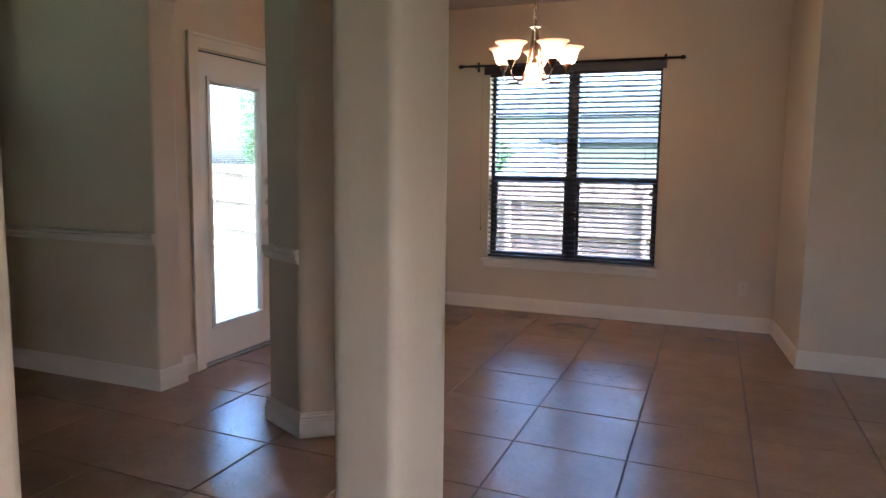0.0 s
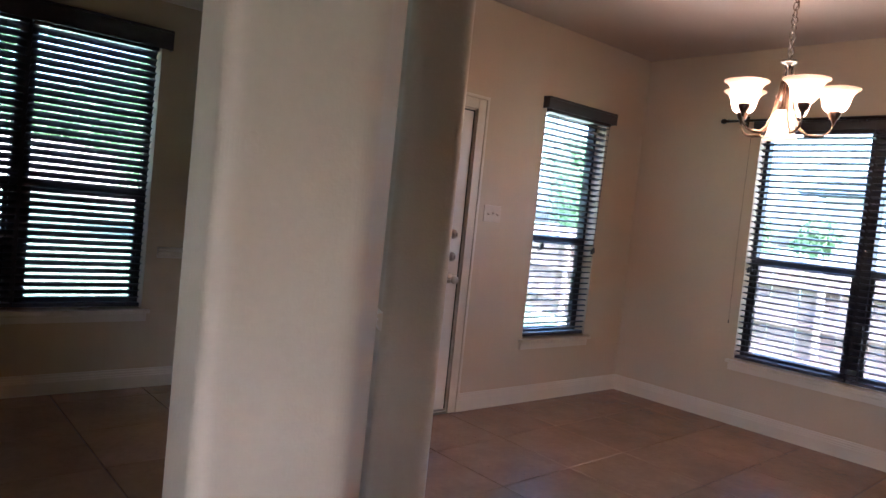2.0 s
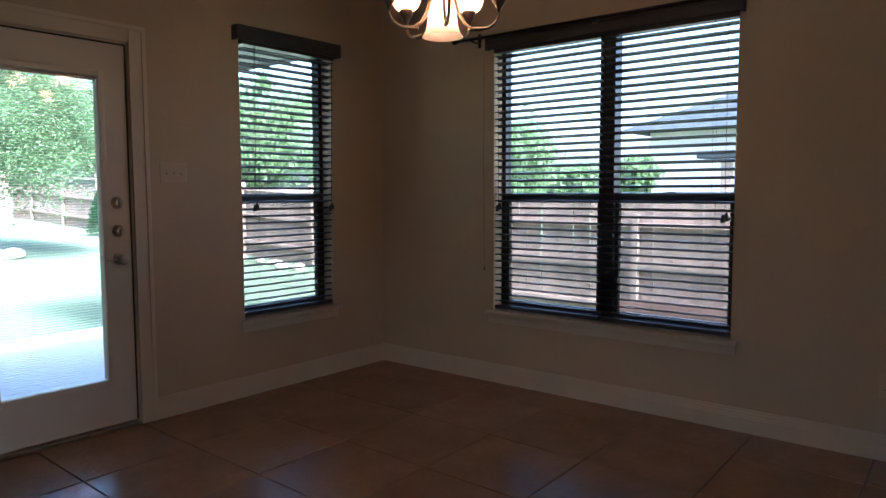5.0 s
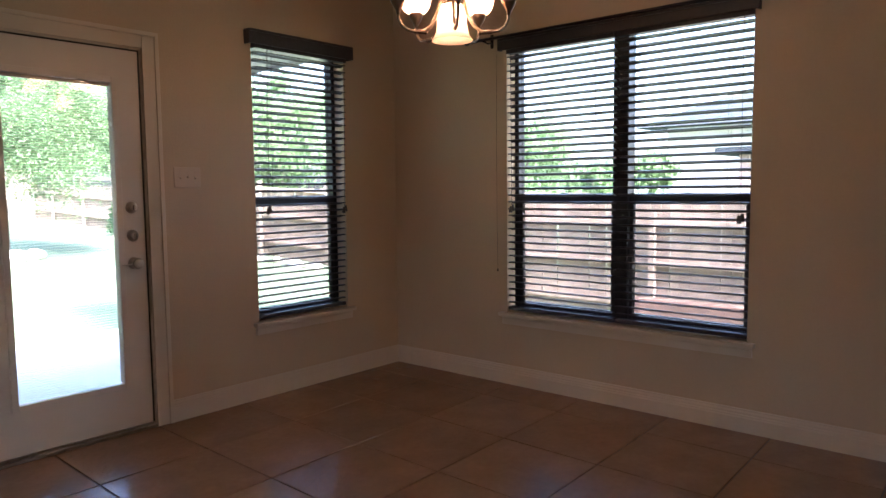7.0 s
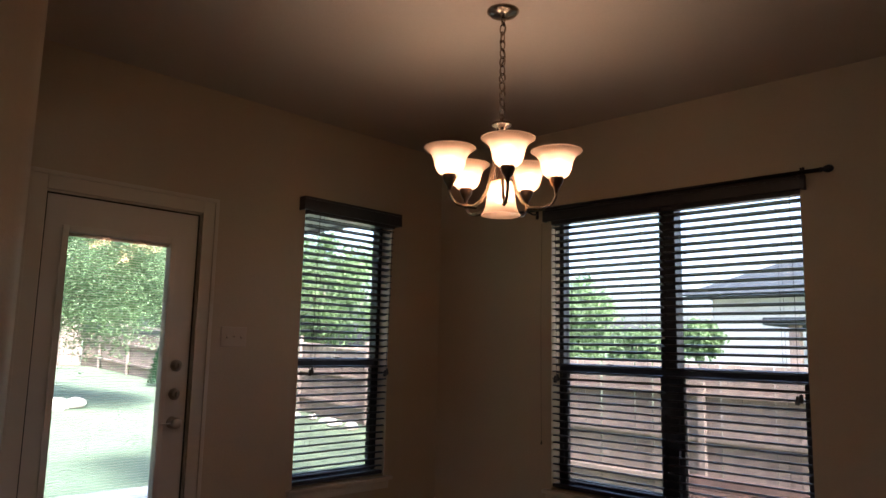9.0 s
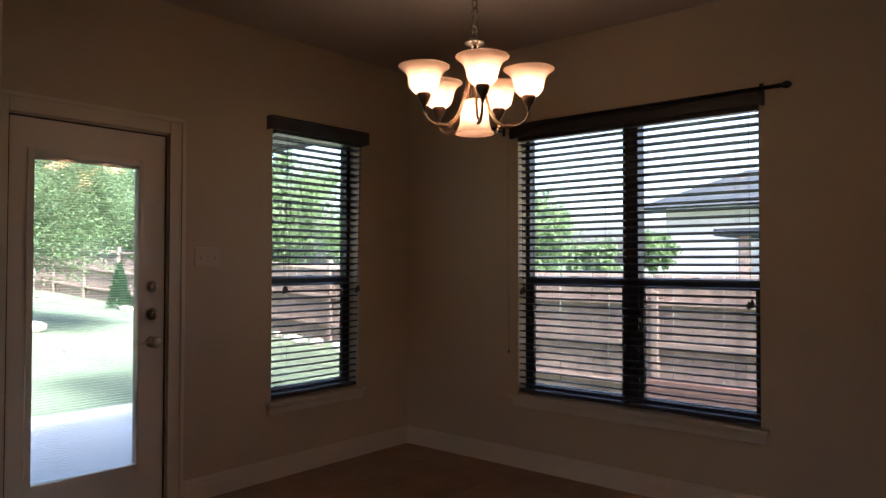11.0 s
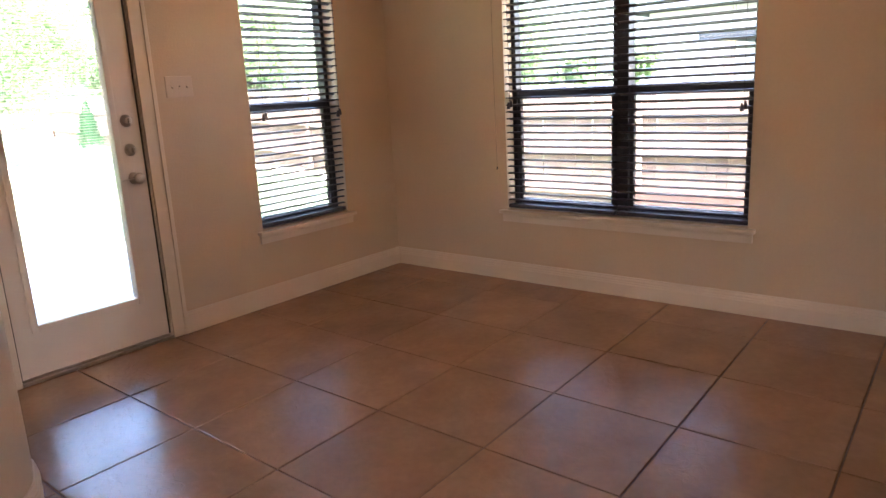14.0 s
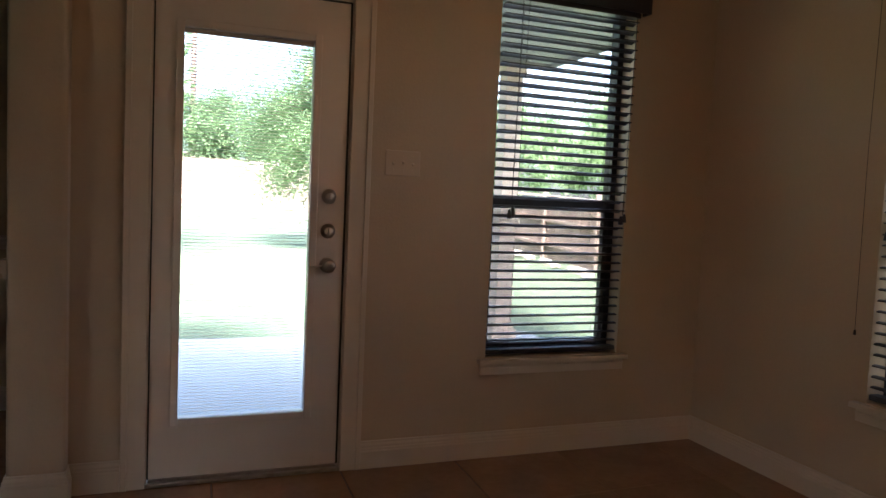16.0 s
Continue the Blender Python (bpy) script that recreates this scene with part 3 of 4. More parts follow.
def fixed_window(name, axis, opening, inner, outer, label):
    """A plain fixed window that fills an opening between a wall's inner and outer planes."""
    u0, u1, z0, z1 = opening
    mid = (u0 + u1) / 2
    win = thing(name, label, "window", (mid, inner, 0) if axis == "y" else (inner, mid, 0), kind="structure")
    deep = outer - inner

    def b(bm, a0, a1, d0, d1, c0, c1, bevel=0.0):
        d0, d1 = min(d0 * deep, d1 * deep), max(d0 * deep, d1 * deep)
        lo, hi = ((a0 - mid, d0, c0), (a1 - mid, d1, c1)) if axis == "y" else ((d0, a0 - mid, c0), (d1, a1 - mid, c1))
        return box(bm, lo, hi, bevel)

    w = 0.035
    rim = bmesh.new()
    for a0, a1, c0, c1 in ((u0, u0 + w, z0, z1), (u1 - w, u1, z0, z1), (u0 + w, u1 - w, z0, z0 + w), (u0 + w, u1 - w, z1 - w, z1)):
        b(rim, a0, a1, 0.72, 0.98, c0, c1, 0.003)
    part("window_frame", rim, BRONZE, win)
    pane = part("pane", b(bmesh.new(), u0 + w, u1 - w, 0.84, 0.87, z0 + w, z1 - w), GLASS, win)
    pane.visible_shadow = False
    part("window_stool", b(bmesh.new(), u0 - 0.04, u1 + 0.04, -0.28, -0.004, z0 - 0.026, z0 - 0.002, 0.005), TRIM, win)
    return win


# both windows are unseen and added round the fill lamps
fixed_window("added_window_1", "x", ADDED_HALL_WINDOW, -7.45, -7.6, "assumed hall window for fill light, square with a dark bronze frame")
fixed_window("added_window_2", "y", ADDED_REAR_WINDOW, -5.85, -6.0, "added rear window for fill light, small and square with a dark bronze frame")


def blind(axis, u0, u1, z0, z1, wall_at, depth, tilt, label, valance=None, group="window blinds", pitch=0.0447, pulls=(), foot=None):
    """A wooden slat blind hung in a window opening: head rail, valance, slats, ladder cords and bottom rail.
    depth: the slats' middle behind the wall plane at the head; foot: the same at the bottom rail. pulls: cords, from the middle."""
    foot = depth if foot is None else foot
    mid = (u0 + u1) / 2
    ob = thing("window_blind", label, "blind", (mid, wall_at, z0) if axis == "y" else (wall_at, mid, z0), group)
    turn = 0 if axis == "y" else -90
    ob.matrix_world = Matrix.Translation(ob.matrix_world.translation) @ pose(0, 0, 0, 0, 0, turn)
    half = (u1 - u0) / 2
    h = z1 - z0

    def put(name, bm, mat=BLIND, parent=ob, label=""):
        return part(name, bm, mat, parent, label)

    put("head_rail", boxed((-half, depth - 0.028, h - 0.05), (half, depth + 0.028, h - 0.002), 0.003))
    if valance:
        a, b, c, d, front = valance
        bm = boxed((a - mid if axis == "y" else mid - b, front, c - z0), (b - mid if axis == "y" else mid - a, front + 0.012, d - z0), 0.004)
        for s in (a, b):
            e = s - mid if axis == "y" else mid - s
            box(bm, (e - 0.006, front, c - z0), (e + 0.006, -0.001 if front < -0.01 else front + 0.05, d - z0), 0.002)
        box(bm, (a - mid if axis == "y" else mid - b, front - 0.006, d - z0 - 0.016), (b - mid if axis == "y" else mid - a, front + 0.004, d - z0), 0.003)
        put("valance", bm, label="dark wooden valance")
    bm = bmesh.new()
    n = 5
    rows = []
    for i in range(n):
        f = i / (n - 1) * 2 - 1
        z = 0.007 * (1 - f * f)
        rows.append([bm.verts.new((s * (half - 0.004), f * 0.0254, z + t)) for s in (-1, 1) for t in (-0.0028, 0.0028)])
    for r, s in zip(rows, rows[1:]):
        for i, j in ((0, 2), (2, 3), (3, 1), (1, 0)):
            bm.faces.new((r[i], r[j], s[j], s[i]))
    bm.faces.new([rows[0][i] for i in (0, 1, 3, 2)])
    bm.faces.new([rows[-1][i] for i in (2, 3, 1, 0)])
    bmesh.ops.recalc_face_normals(bm, faces=bm.faces)
    me = bpy.data.meshes.new("slat")
    bm.to_mesh(me)
    bm.free()
    me.materials.append(BLIND)
    z = 0.055
    while z < h - 0.06:
        s = new("slat", me)
        s.parent = ob
        s.matrix_local = pose(random.uniform(-0.001, 0.001), foot + (depth - foot) * z / h, z, tilt + random.uniform(-1.2, 1.2), random.uniform(-0.1, 0.1), 0)
        z += pitch
    put("bottom_rail", boxed((-half, foot - 0.026, 0.006), (half, foot + 0.026, 0.030), 0.004))
    spots = (-half + 0.12, half - 0.12) if half < 0.6 else (-half + 0.12, 0.0, half - 0.12)
    for u in spots:
        for s in (-0.027, 0.027):
            put("ladder_cord", tube([(u, foot + s, 0.03), (u, depth + s, h - 0.04)], 0.0011, 5), CORD)
    for u, low in pulls:
        front = foot + (depth - foot) * (low - z0) / h - 0.036
        put("pull_cord", tube([(u, depth - 0.032, h - 0.05), (u + 0.003, front, low + 0.045 - z0)], 0.0016, 5), CORD)
        for off in (-0.009, 0.009):
            knob = lathe([(0, 0.045), (0.006, 0.043), (0.009, 0.03), (0.012, 0.012), (0.013, 0.003), (0.009, 0.0), (0, 0)], 12, centre=(u + 0.003 + off, front, low - z0 + off * 0.6))
            put("tassel", knob)
    return ob


TILT = 9
blind("y", -1.247, -0.508, 0.495, 2.235, 0.0, -0.012, -TILT, "dark wooden slat blind, lowered with open slats, in the narrow window", (-1.292, -0.468, 2.205, 2.292, -0.062), pulls=((-0.285, 1.17), (0.345, 1.16)), foot=0.04)
blind("x", -2.573, -1.806, 0.495, 2.235, 0.0, 0.02, -TILT, "dark wooden slat blind, lowered with open slats, beside its twin", (-2.60, -1.804, 2.205, 2.28, -0.04), pulls=((0.335, 1.12),), foot=0.036)
blind("x", -1.794, -1.027, 0.495, 2.235, 0.0, 0.02, -TILT, "dark wooden slat blind, lowered with open slats, beside its twin", (-1.796, -0.985, 2.205, 2.28, -0.04), pulls=((-0.345, 1.16),), foot=0.036)
for k in range(3):
    w3 = (TRIPLE[1] - TRIPLE[0]) / 3
    a = TRIPLE[0] + w3 * k
    blind("y", a + 0.008, a + w3 - 0.008, 0.535, 2.275, 1.27, 0.05, -13 if k == 0 else -38, "dark wooden slat blind, lowered, in the triple dining room window",
          (a - (0.05 if k == 0 else -0.001), a + w3 + (0.05 if k == 2 else -0.001), 2.235, 2.36, -0.05), "dining room blinds")


# ---- nook fittings ----
def curtain_rod():
    rod = thing("curtain_rod", "dark iron curtain rod on brackets above the double window", "curtain rod", (0.0, -1.75, 2.28))
    y0, y1 = -0.98, 0.98
    part("rod", tube([(-0.085, y0 + 0.03, 0), (-0.085, y1 - 0.03, 0)], 0.0105, 12), ROD, rod, smooth=True)
    for s in (-1, 1):
        fin = lathe([(0, -0.002), (0.013, 0), (0.013, 0.008), (0.008, 0.014), (0.016, 0.026), (0.020, 0.040), (0.016, 0.056), (0.006, 0.064), (0, 0.066)], 14)
        fin.transform(Matrix.Translation((-0.085, s * 0.945, 0)) @ Matrix.Rotation(radians(-90 * s), 4, "X"))
        part("finial", fin, ROD, rod, smooth=True)
        b = boxed((-0.004, s * 0.84 - 0.012, -0.045), (-0.0005, s * 0.84 + 0.012, 0.045), 0.002)
        tube([(-0.003, s * 0.84, -0.012), (-0.05, s * 0.84, -0.02), (-0.085, s * 0.84, -0.014)], 0.005, 8, b)
        box(b, (-0.098, s * 0.84 - 0.006, -0.018), (-0.072, s * 0.84 + 0.006, -0.009), 0.002)
        part("bracket", b, ROD, rod)
    b = tube([(-0.003, 0.0, -0.02), (-0.085, 0.0, -0.014)], 0.004, 8)
    part("bracket", b, ROD, rod)
    return rod


curtain_rod()
pull = thing("blind_cord", "thin pull cord hanging beside the double window", "cord", (-0.012, -0.955, 2.2))
part("cord", tube([(0, 0, 0.0), (-0.004, 0.002, -0.7), (-0.002, -0.004, -1.42)], 0.0011, 6), CORD, pull)
part("cord_end", lathe([(0, 0.0), (0.004, -0.002), (0.006, -0.02), (0, -0.024)], 8, centre=(-0.002, -0.004, -1.42)), CORD, pull)


def switch_plate(at, gangs):
    ob = thing("light_switch", "ivory three-gang light switch plate on the wall", "light switch", at)
    w = 0.046 * gangs + 0.026
    part("plate", boxed((-w / 2, -0.006, -0.057), (w / 2, -0.0005, 0.057), 0.003), PLASTIC, ob)
    for k in range(gangs):
        x = (k - (gangs - 1) / 2) * 0.046
        part("toggle_slot", boxed((x - 0.006, -0.0066, -0.013), (x + 0.006, -0.005, 0.013)), PLASTIC, ob)
        t = boxed((-0.004, -0.016, -0.004), (0.004, 0.0, 0.004), 0.0015)
        t.transform(pose(x, -0.005, 0.0, 25 if k != 1 else -25))
        part("toggle", t, PLASTIC, ob)
        for z in (-0.03, 0.03):
            s = lathe([(0, 0), (0.003, 0), (0.002, 0.001), (0, 0.0012)], 8)
            s.transform(Matrix.Translation((x, -0.006, z)) @ Matrix.Rotation(radians(90), 4, "X"))
            part("screw", s, PLASTIC, ob)
    return ob


switch_plate((-1.705, 0.0, 1.395), 3)

outlet = thing("wall_outlet", "ivory duplex wall outlet low on the wall", "outlet", (0.0, -3.30, 0.36))
part("plate", boxed((-0.006, -0.036, -0.058), (-0.0005, 0.036, 0.058), 0.003), PLASTIC, outlet)
for z in (-0.02, 0.02):
    sock = part("socket", boxed((-0.0085, -0.017, z - 0.014), (-0.005, 0.017, z + 0.014), 0.003), PLASTIC, outlet)
    for y in (-0.006, 0.006):
        part("slot", boxed((-0.0092, y - 0.001, z - 0.002), (-0.0083, y + 0.001, z + 0.006)), SLOT, sock)


def chandelier():
    cx, cy = -1.583, -1.879
    lamp = thing("chandelier", "lit five-arm nickel chandelier with frosted glass bell shades", "chandelier", (cx, cy, 1.912))
    top = H_NOOK - 1.912
    part("canopy", lathe([(0, top), (0.070, top), (0.070, top - 0.006), (0.058, top - 0.018), (0.03, top - 0.026), (0.012, top - 0.032), (0, top - 0.034)], 28), AGED, lamp, smooth=True)
    # chain links, each turned a quarter from its neighbour
    z, k = top - 0.045, 0
    link = bmesh.new()
    ring = [(0.014 * math.cos(2 * math.pi * i / 14), 0, 0.023 * math.sin(2 * math.pi * i / 14)) for i in range(15)]
    tube(ring, 0.0034, 6, link, ends=False)
    me = bpy.data.meshes.new("chain_link")
    link.to_mesh(me)
    link.free()
    me.materials.append(AGED)
    while z > 0.445:
        o = new("chain_link", me)
        o.parent = lamp
        o.matrix_local = pose(random.uniform(-0.001, 0.001), 0, z, 0, 0, 90 * (k % 2) + random.uniform(-14, 14))
        z -= 0.0375
        k += 1
    cord = [(0.011 * math.sin(i * 1.1), 0.011 * math.cos(i * 1.1), top - 0.03 - i * 0.0225) for i in range(20)]
    part("power_cord", tube(cord, 0.0032, 6), AGED, lamp, smooth=True)
    part("stem", lathe([(0, 0.445), (0.008, 0.44), (0.012, 0.425), (0.006, 0.415), (0.010, 0.408), (0.038, 0.402), (0.042, 0.396), (0.040, 0.388), (0.022, 0.380), (0.014, 0.36), (0.012, 0.2), (0.016, 0.17), (0.026, 0.155), (0.028, 0.14), (0, 0.135)], 20), AGED, lamp, smooth=True)
    bell = [(0.026, 0.0), (0.040, 0.003), (0.053, 0.015), (0.061, 0.033), (0.065, 0.052), (0.069, 0.070), (0.078, 0.088), (0.092, 0.102), (0.104, 0.109)]
    shade = bell + [(0.1065, 0.111), (0.1065, 0.114), (0.103, 0.1145)] + [(q - 0.004, z + 0.004) for q, z in bell[-2::-1]]
    heading = math.atan2(-3.72 - cy, -3.98 - cx)
    for k in range(5):
        a = heading + radians(8 + 72 * k)
        r = 0.232
        ux, uy = math.cos(a), math.sin(a)
        line = [(0.014, 0.385), (0.022, 0.33), (0.030, 0.26), (0.044, 0.18), (0.064, 0.105), (0.090, 0.055), (0.122, 0.032), (0.158, 0.026), (0.192, 0.032), (0.216, 0.048), (0.229, 0.072), (r, 0.10)]
        arm = part("arm", tube([(d * ux, d * uy, z) for d, z in line], [0.007] * 6 + [0.0065] * 3 + [0.006] * 3, 10), AGED, lamp, smooth=True)
        bead = bmesh.new()
        for d in (0.115, 0.126, 0.137, 0.148, 0.159):
            made = bmesh.ops.create_uvsphere(bead, u_segments=10, v_segments=8, radius=0.0095)["verts"]
            bmesh.ops.translate(bead, verts=made, vec=(d * ux, d * uy, 0.028))
        part("bead", bead, AGED, arm, smooth=True)
        part("socket_cup", lathe([(0, 0.09), (0.007, 0.09), (0.010, 0.105), (0.022, 0.122), (0.029, 0.140), (0.028, 0.155), (0.024, 0.157), (0, 0.157)], 20, centre=(r * ux, r * uy, 0)), FITTER, lamp, "dark bronze lamp cup", smooth=True)
        part("shade", lathe(shade, 32, centre=(r * ux, r * uy, 0.152)), SHADE, lamp, "frosted glass bell shade", smooth=True)
        part("bulb", lathe([(0.010, 0.0), (0.013, 0.012), (0.022, 0.030), (0.026, 0.046), (0.022, 0.062), (0.010, 0.071), (0, 0.073)], 14, centre=(r * ux, r * uy, 0.156)), BULB, lamp, smooth=True).visible_shadow = False
        bulb_light((cx + r * ux, cy + r * uy, 1.912 + 0.205))
    cup = [(0.028, 0.0), (0.044, 0.006), (0.053, 0.022), (0.058, 0.045), (0.061, 0.075), (0.065, 0.100), (0.072, 0.118), (0.081, 0.130)]
    down = [(q, 0.15 - z * 1.1) for q, z in cup + [(0.083, 0.132), (0.083, 0.135), (0.080, 0.1355)] + [(q - 0.004, z + 0.004) for q, z in cup[-2::-1]]]
    part("bowl", lathe(down, 32), SHADE, lamp, "frosted glass downlight bell", smooth=True)
    part("bulb", lathe([(0.010, 0.13), (0.013, 0.118), (0.022, 0.100), (0.026, 0.084), (0.022, 0.068), (0.010, 0.059), (0, 0.057)], 14), BULB, lamp, smooth=True).visible_shadow = False
    bulb_light((cx, cy, 1.912 + 0.075))
    return lamp


def bulb_light(at):
    li = new("bulb_light", bpy.data.lights.new("bulb_light", "POINT"))
    li.data.energy, li.data.color, li.data.shadow_soft_size = BULB_WATTS, (1.0, 0.76, 0.50), 0.03
    li.matrix_world = Matrix.Translation(at)


chandelier()


# ---- outdoors ----
def ground_height(x, y):
    """The yard: level behind the house, falling to the east and rising to the back."""
    back = -0.14 + 0.038 * max(0.0, y - 4.0)
    side = min(0.4, -0.74 + 0.105 * min(4.0, max(0.0, y - 3.0)) + 0.045 * max(0.0, y - 7.0))
    f = min(1.0, max(0.0, (x - 0.5) / 5.0))
    f = f * f * (3 - 2 * f)
    z = back * (1 - f) + side * f
    return min(z, 1.3) + 0.03 * noise.noise(Vector((x * 0.25, y * 0.25, 0.3)))


def spaced(near0, near1, step, far):
    line = [near0 + step * k for k in range(int((near1 - near0) / step) + 1)]
    lo, hi, s = [], [], step
    a, b = line[0], line[-1]
    while b < far or a > -far:
        s *= 1.5
        a, b = a - s, b + s
        lo.insert(0, a)
        hi.append(b)
    return lo + line + hi


def ground_mesh():
    xs, ys = spaced(-26.0, 8.0, 1.0, 600.0), spaced(-8.0, 30.0, 1.0, 600.0)
    verts = [(x, y, ground_height(x, y)) for y in ys for x in xs]
    n = len(xs)
    faces = [(j * n + i, j * n + i + 1, (j + 1) * n + i + 1, (j + 1) * n + i) for j in range(len(ys) - 1) for i in range(n - 1)]
    me = bpy.data.meshes.new("ground")
    me.from_pydata(verts, [], faces)
    for p in me.polygons:
        p.use_smooth = True
    me.materials.append(GRASS)
    return me


tagged(new("ground", ground_mesh()), "sloping green lawn behind the house", "lawn", kind="structure")


def grass_tufts():
    """Upright blades over the lawn that the door and windows look on."""
    rng = np.random.RandomState(4)
    verts, faces = [], []
    for k in range(18000):
        x, y = rng.uniform(-7, 5.8), 0.6 + 21 * rng.uniform() ** 1.5
        if -3.4 < x < 1.0 and y < 3.6 or x < -3.0 and y < 1.5:
            continue
        z = ground_height(x, y)
        a, h = rng.uniform(0, 6.28), rng.uniform(0.004, 0.010)
        w = rng.uniform(0.01, 0.022)
        dx, dy = math.cos(a) * w, math.sin(a) * w
        lx, ly = rng.uniform(-0.03, 0.03, 2)
        i = len(verts)
        verts += [(x - dx, y - dy, z - 0.01), (x + dx, y + dy, z - 0.01), (x + lx, y + ly, z + h)]
        faces.append((i, i + 1, i + 2))
    me = bpy.data.meshes.new("grass")
    me.from_pydata(verts, [], faces)
    me.materials.append(GRASS)
    return me


tagged(new("grass", grass_tufts()), "short mown grass blades on the lawn", "grass", kind="stuff")
structure("patio", boxed((-3.04, 0.18, -0.35), (0.75, 3.42, -0.07), 0.01), CONCRETE, "pale concrete patio slab behind the door", "patio")

cover = thing("patio_cover", "covered patio roof with a dark soffit on square posts", "patio cover", (0.75, 3.42, -0.07))
at0 = Matrix.Translation((-0.75, -3.42, 0.07))


def cover_part(name, bm, mat, label=""):
    bm.transform(at0)
    return part(name, bm, mat, cover, label)


cover_part("soffit", boxed((-1.15, 0.18, 2.64), (0.80, 3.28, 2.68)), SOFFIT)
cover_part("beam", boxed((-1.15, 3.04, 2.55), (0.44, 3.18, 2.64), 0.006), SOFFIT)
cover_part("fascia", boxed((0.80, 0.18, 2.60), (0.83, 3.28, 2.80), 0.004), SOFFIT)
cover_part("fascia", boxed((-1.15, 3.28, 2.62), (0.83, 3.31, 2.80), 0.004), SOFFIT)
cover_part("cover_roof", boxed((-1.15, 0.18, 2.685), (0.80, 3.28, 2.78)), SHINGLE)
px, py = 0.30, 3.11
cover_part("post", boxed((px - 0.085, py - 0.085, -0.07), (px + 0.085, py + 0.085, 2.55), 0.006), CEIL, "beige painted square post")
for z0, z1, w in ((-0.07, 0.04, 0.125), (0.04, 0.09, 0.105), (1.03, 1.09, 0.11), (1.09, 1.13, 0.125), (2.46, 2.55, 0.11)):
    cover_part("post_band", boxed((px - w, py - w, z0), (px + w, py + w, z1), 0.008), CEIL)

structure("outside_brick", prism([(-3.03, 0.182), (-3.03, 1.46), (-7.6, 1.46), (-7.6, 1.455), (-3.035, 1.455), (-3.035, 0.182)], -0.3, 0.4), BRICK, "brown brick footing of the house", "wall")


def fence(name, a, b, detail, label, inside, top=None):
    """A board fence on posts and rails along a plan line; the rails are on the house's side."""
    a, b = Vector(a), Vector(b)
    d = (b - a).normalized()
    length = (b - a).length
    m = Vector((d.y, -d.x)) * inside
    zb = ground_height(a.x, a.y)
    ob = thing(name, label, "fence", (a.x, a.y, zb))
    back = Matrix.Translation((-a.x, -a.y, -zb))
    mesh = bpy.data.meshes.new("picket")
    bm = bmesh.new()
    ang = math.atan2(d.y, d.x)
    box(bm, (-0.069, -0.009, 0), (0.069, 0.009, 1.78))
    bm.transform(Matrix.Rotation(ang, 4, "Z"))
    bm.to_mesh(mesh)
    bm.free()
    mesh.materials.append(FENCE)
    rest = bmesh.new()
    for k in range(int(length / 0.144)):
        p = a + d * (0.072 + 0.144 * k)
        z = ground_height(p.x, p.y) + random.uniform(-0.015, 0.025)
        if detail[0] <= 0.144 * k <= detail[1]:
            o = new("picket", mesh)
            o.parent = ob
            tall = (top(p.x, p.y) - z) / 1.78 if top else 1.0
            o.matrix_local = Matrix.Translation((p.x - a.x, p.y - a.y, z - zb)) @ Matrix.Diagonal((1, 1, tall, 1)) @ pose(0, 0, 0, random.uniform(-0.6, 0.6), random.uniform(-0.5, 0.5), random.uniform(-1, 1))
        else:
            prism([(q.x, q.y) for q in (p - d * 0.069 - m * 0.009, p + d * 0.069 - m * 0.009, p + d * 0.069 + m * 0.009, p - d * 0.069 + m * 0.009)], z, top(p.x, p.y) if top else z + 1.78, rest)
    if len(rest.verts):
        rest.transform(back)
        part("pickets", rest, FENCE, ob)["kind"] = "stuff"
    else:
        rest.free()
    step = 2.4
    n = int(length / step)
    for k in range(n + 1):
        p = a + d * step * k
        q = a + d * min(length, step * (k + 1))
        z0, z1 = ground_height(p.x, p.y), ground_height(q.x, q.y)
        c = p + m * 0.075
        bm = boxed((c.x - 0.045, c.y - 0.045, z0 - 0.2), (c.x + 0.045, c.y + 0.045, z0 + 1.72), 0.004)
        bm.transform(back)
        part("fence_post", bm, FENCE, ob)
        for h in (0.35, 0.95, 1.55):
            bm = bmesh.new()
            c0, c1 = p + m * 0.03, q + m * 0.03
            vs = [bm.verts.new((e.x + m.x * s, e.y + m.y * s, z + h + t)) for e, z in ((c0, z0), (c1, z1)) for s in (-0.02, 0.065) for t in (-0.03, 0.03)]
            for f in ((0, 1, 3, 2), (4, 6, 7, 5), (0, 4, 5, 1), (2, 3, 7, 6), (1, 5, 7, 3), (0, 2, 6, 4)):
                bm.faces.new([vs[i] for i in f])
            bm.transform(back)
            part("fence_rail", bm, FENCE, ob)
    return ob


fence("board_fence", (6.0, -9.0), (6.0, 24.0), (7.0, 29.0), "weathered grey wooden board fence with rails and posts", -1, lambda x, y: 1.20 + 0.018 * max(0.0, y) + random.uniform(-0.01, 0.01))
fence("board_fence", (-24.0, 24.0), (6.0, 24.0), (14.0, 30.0), "weathered wooden board fence at the far end of the lawn", -1)
fence("board_fence", (-24.0, -4.0), (-24.0, 24.0), (-2, -1), "weathered wooden board fence beside the lawn", 1)


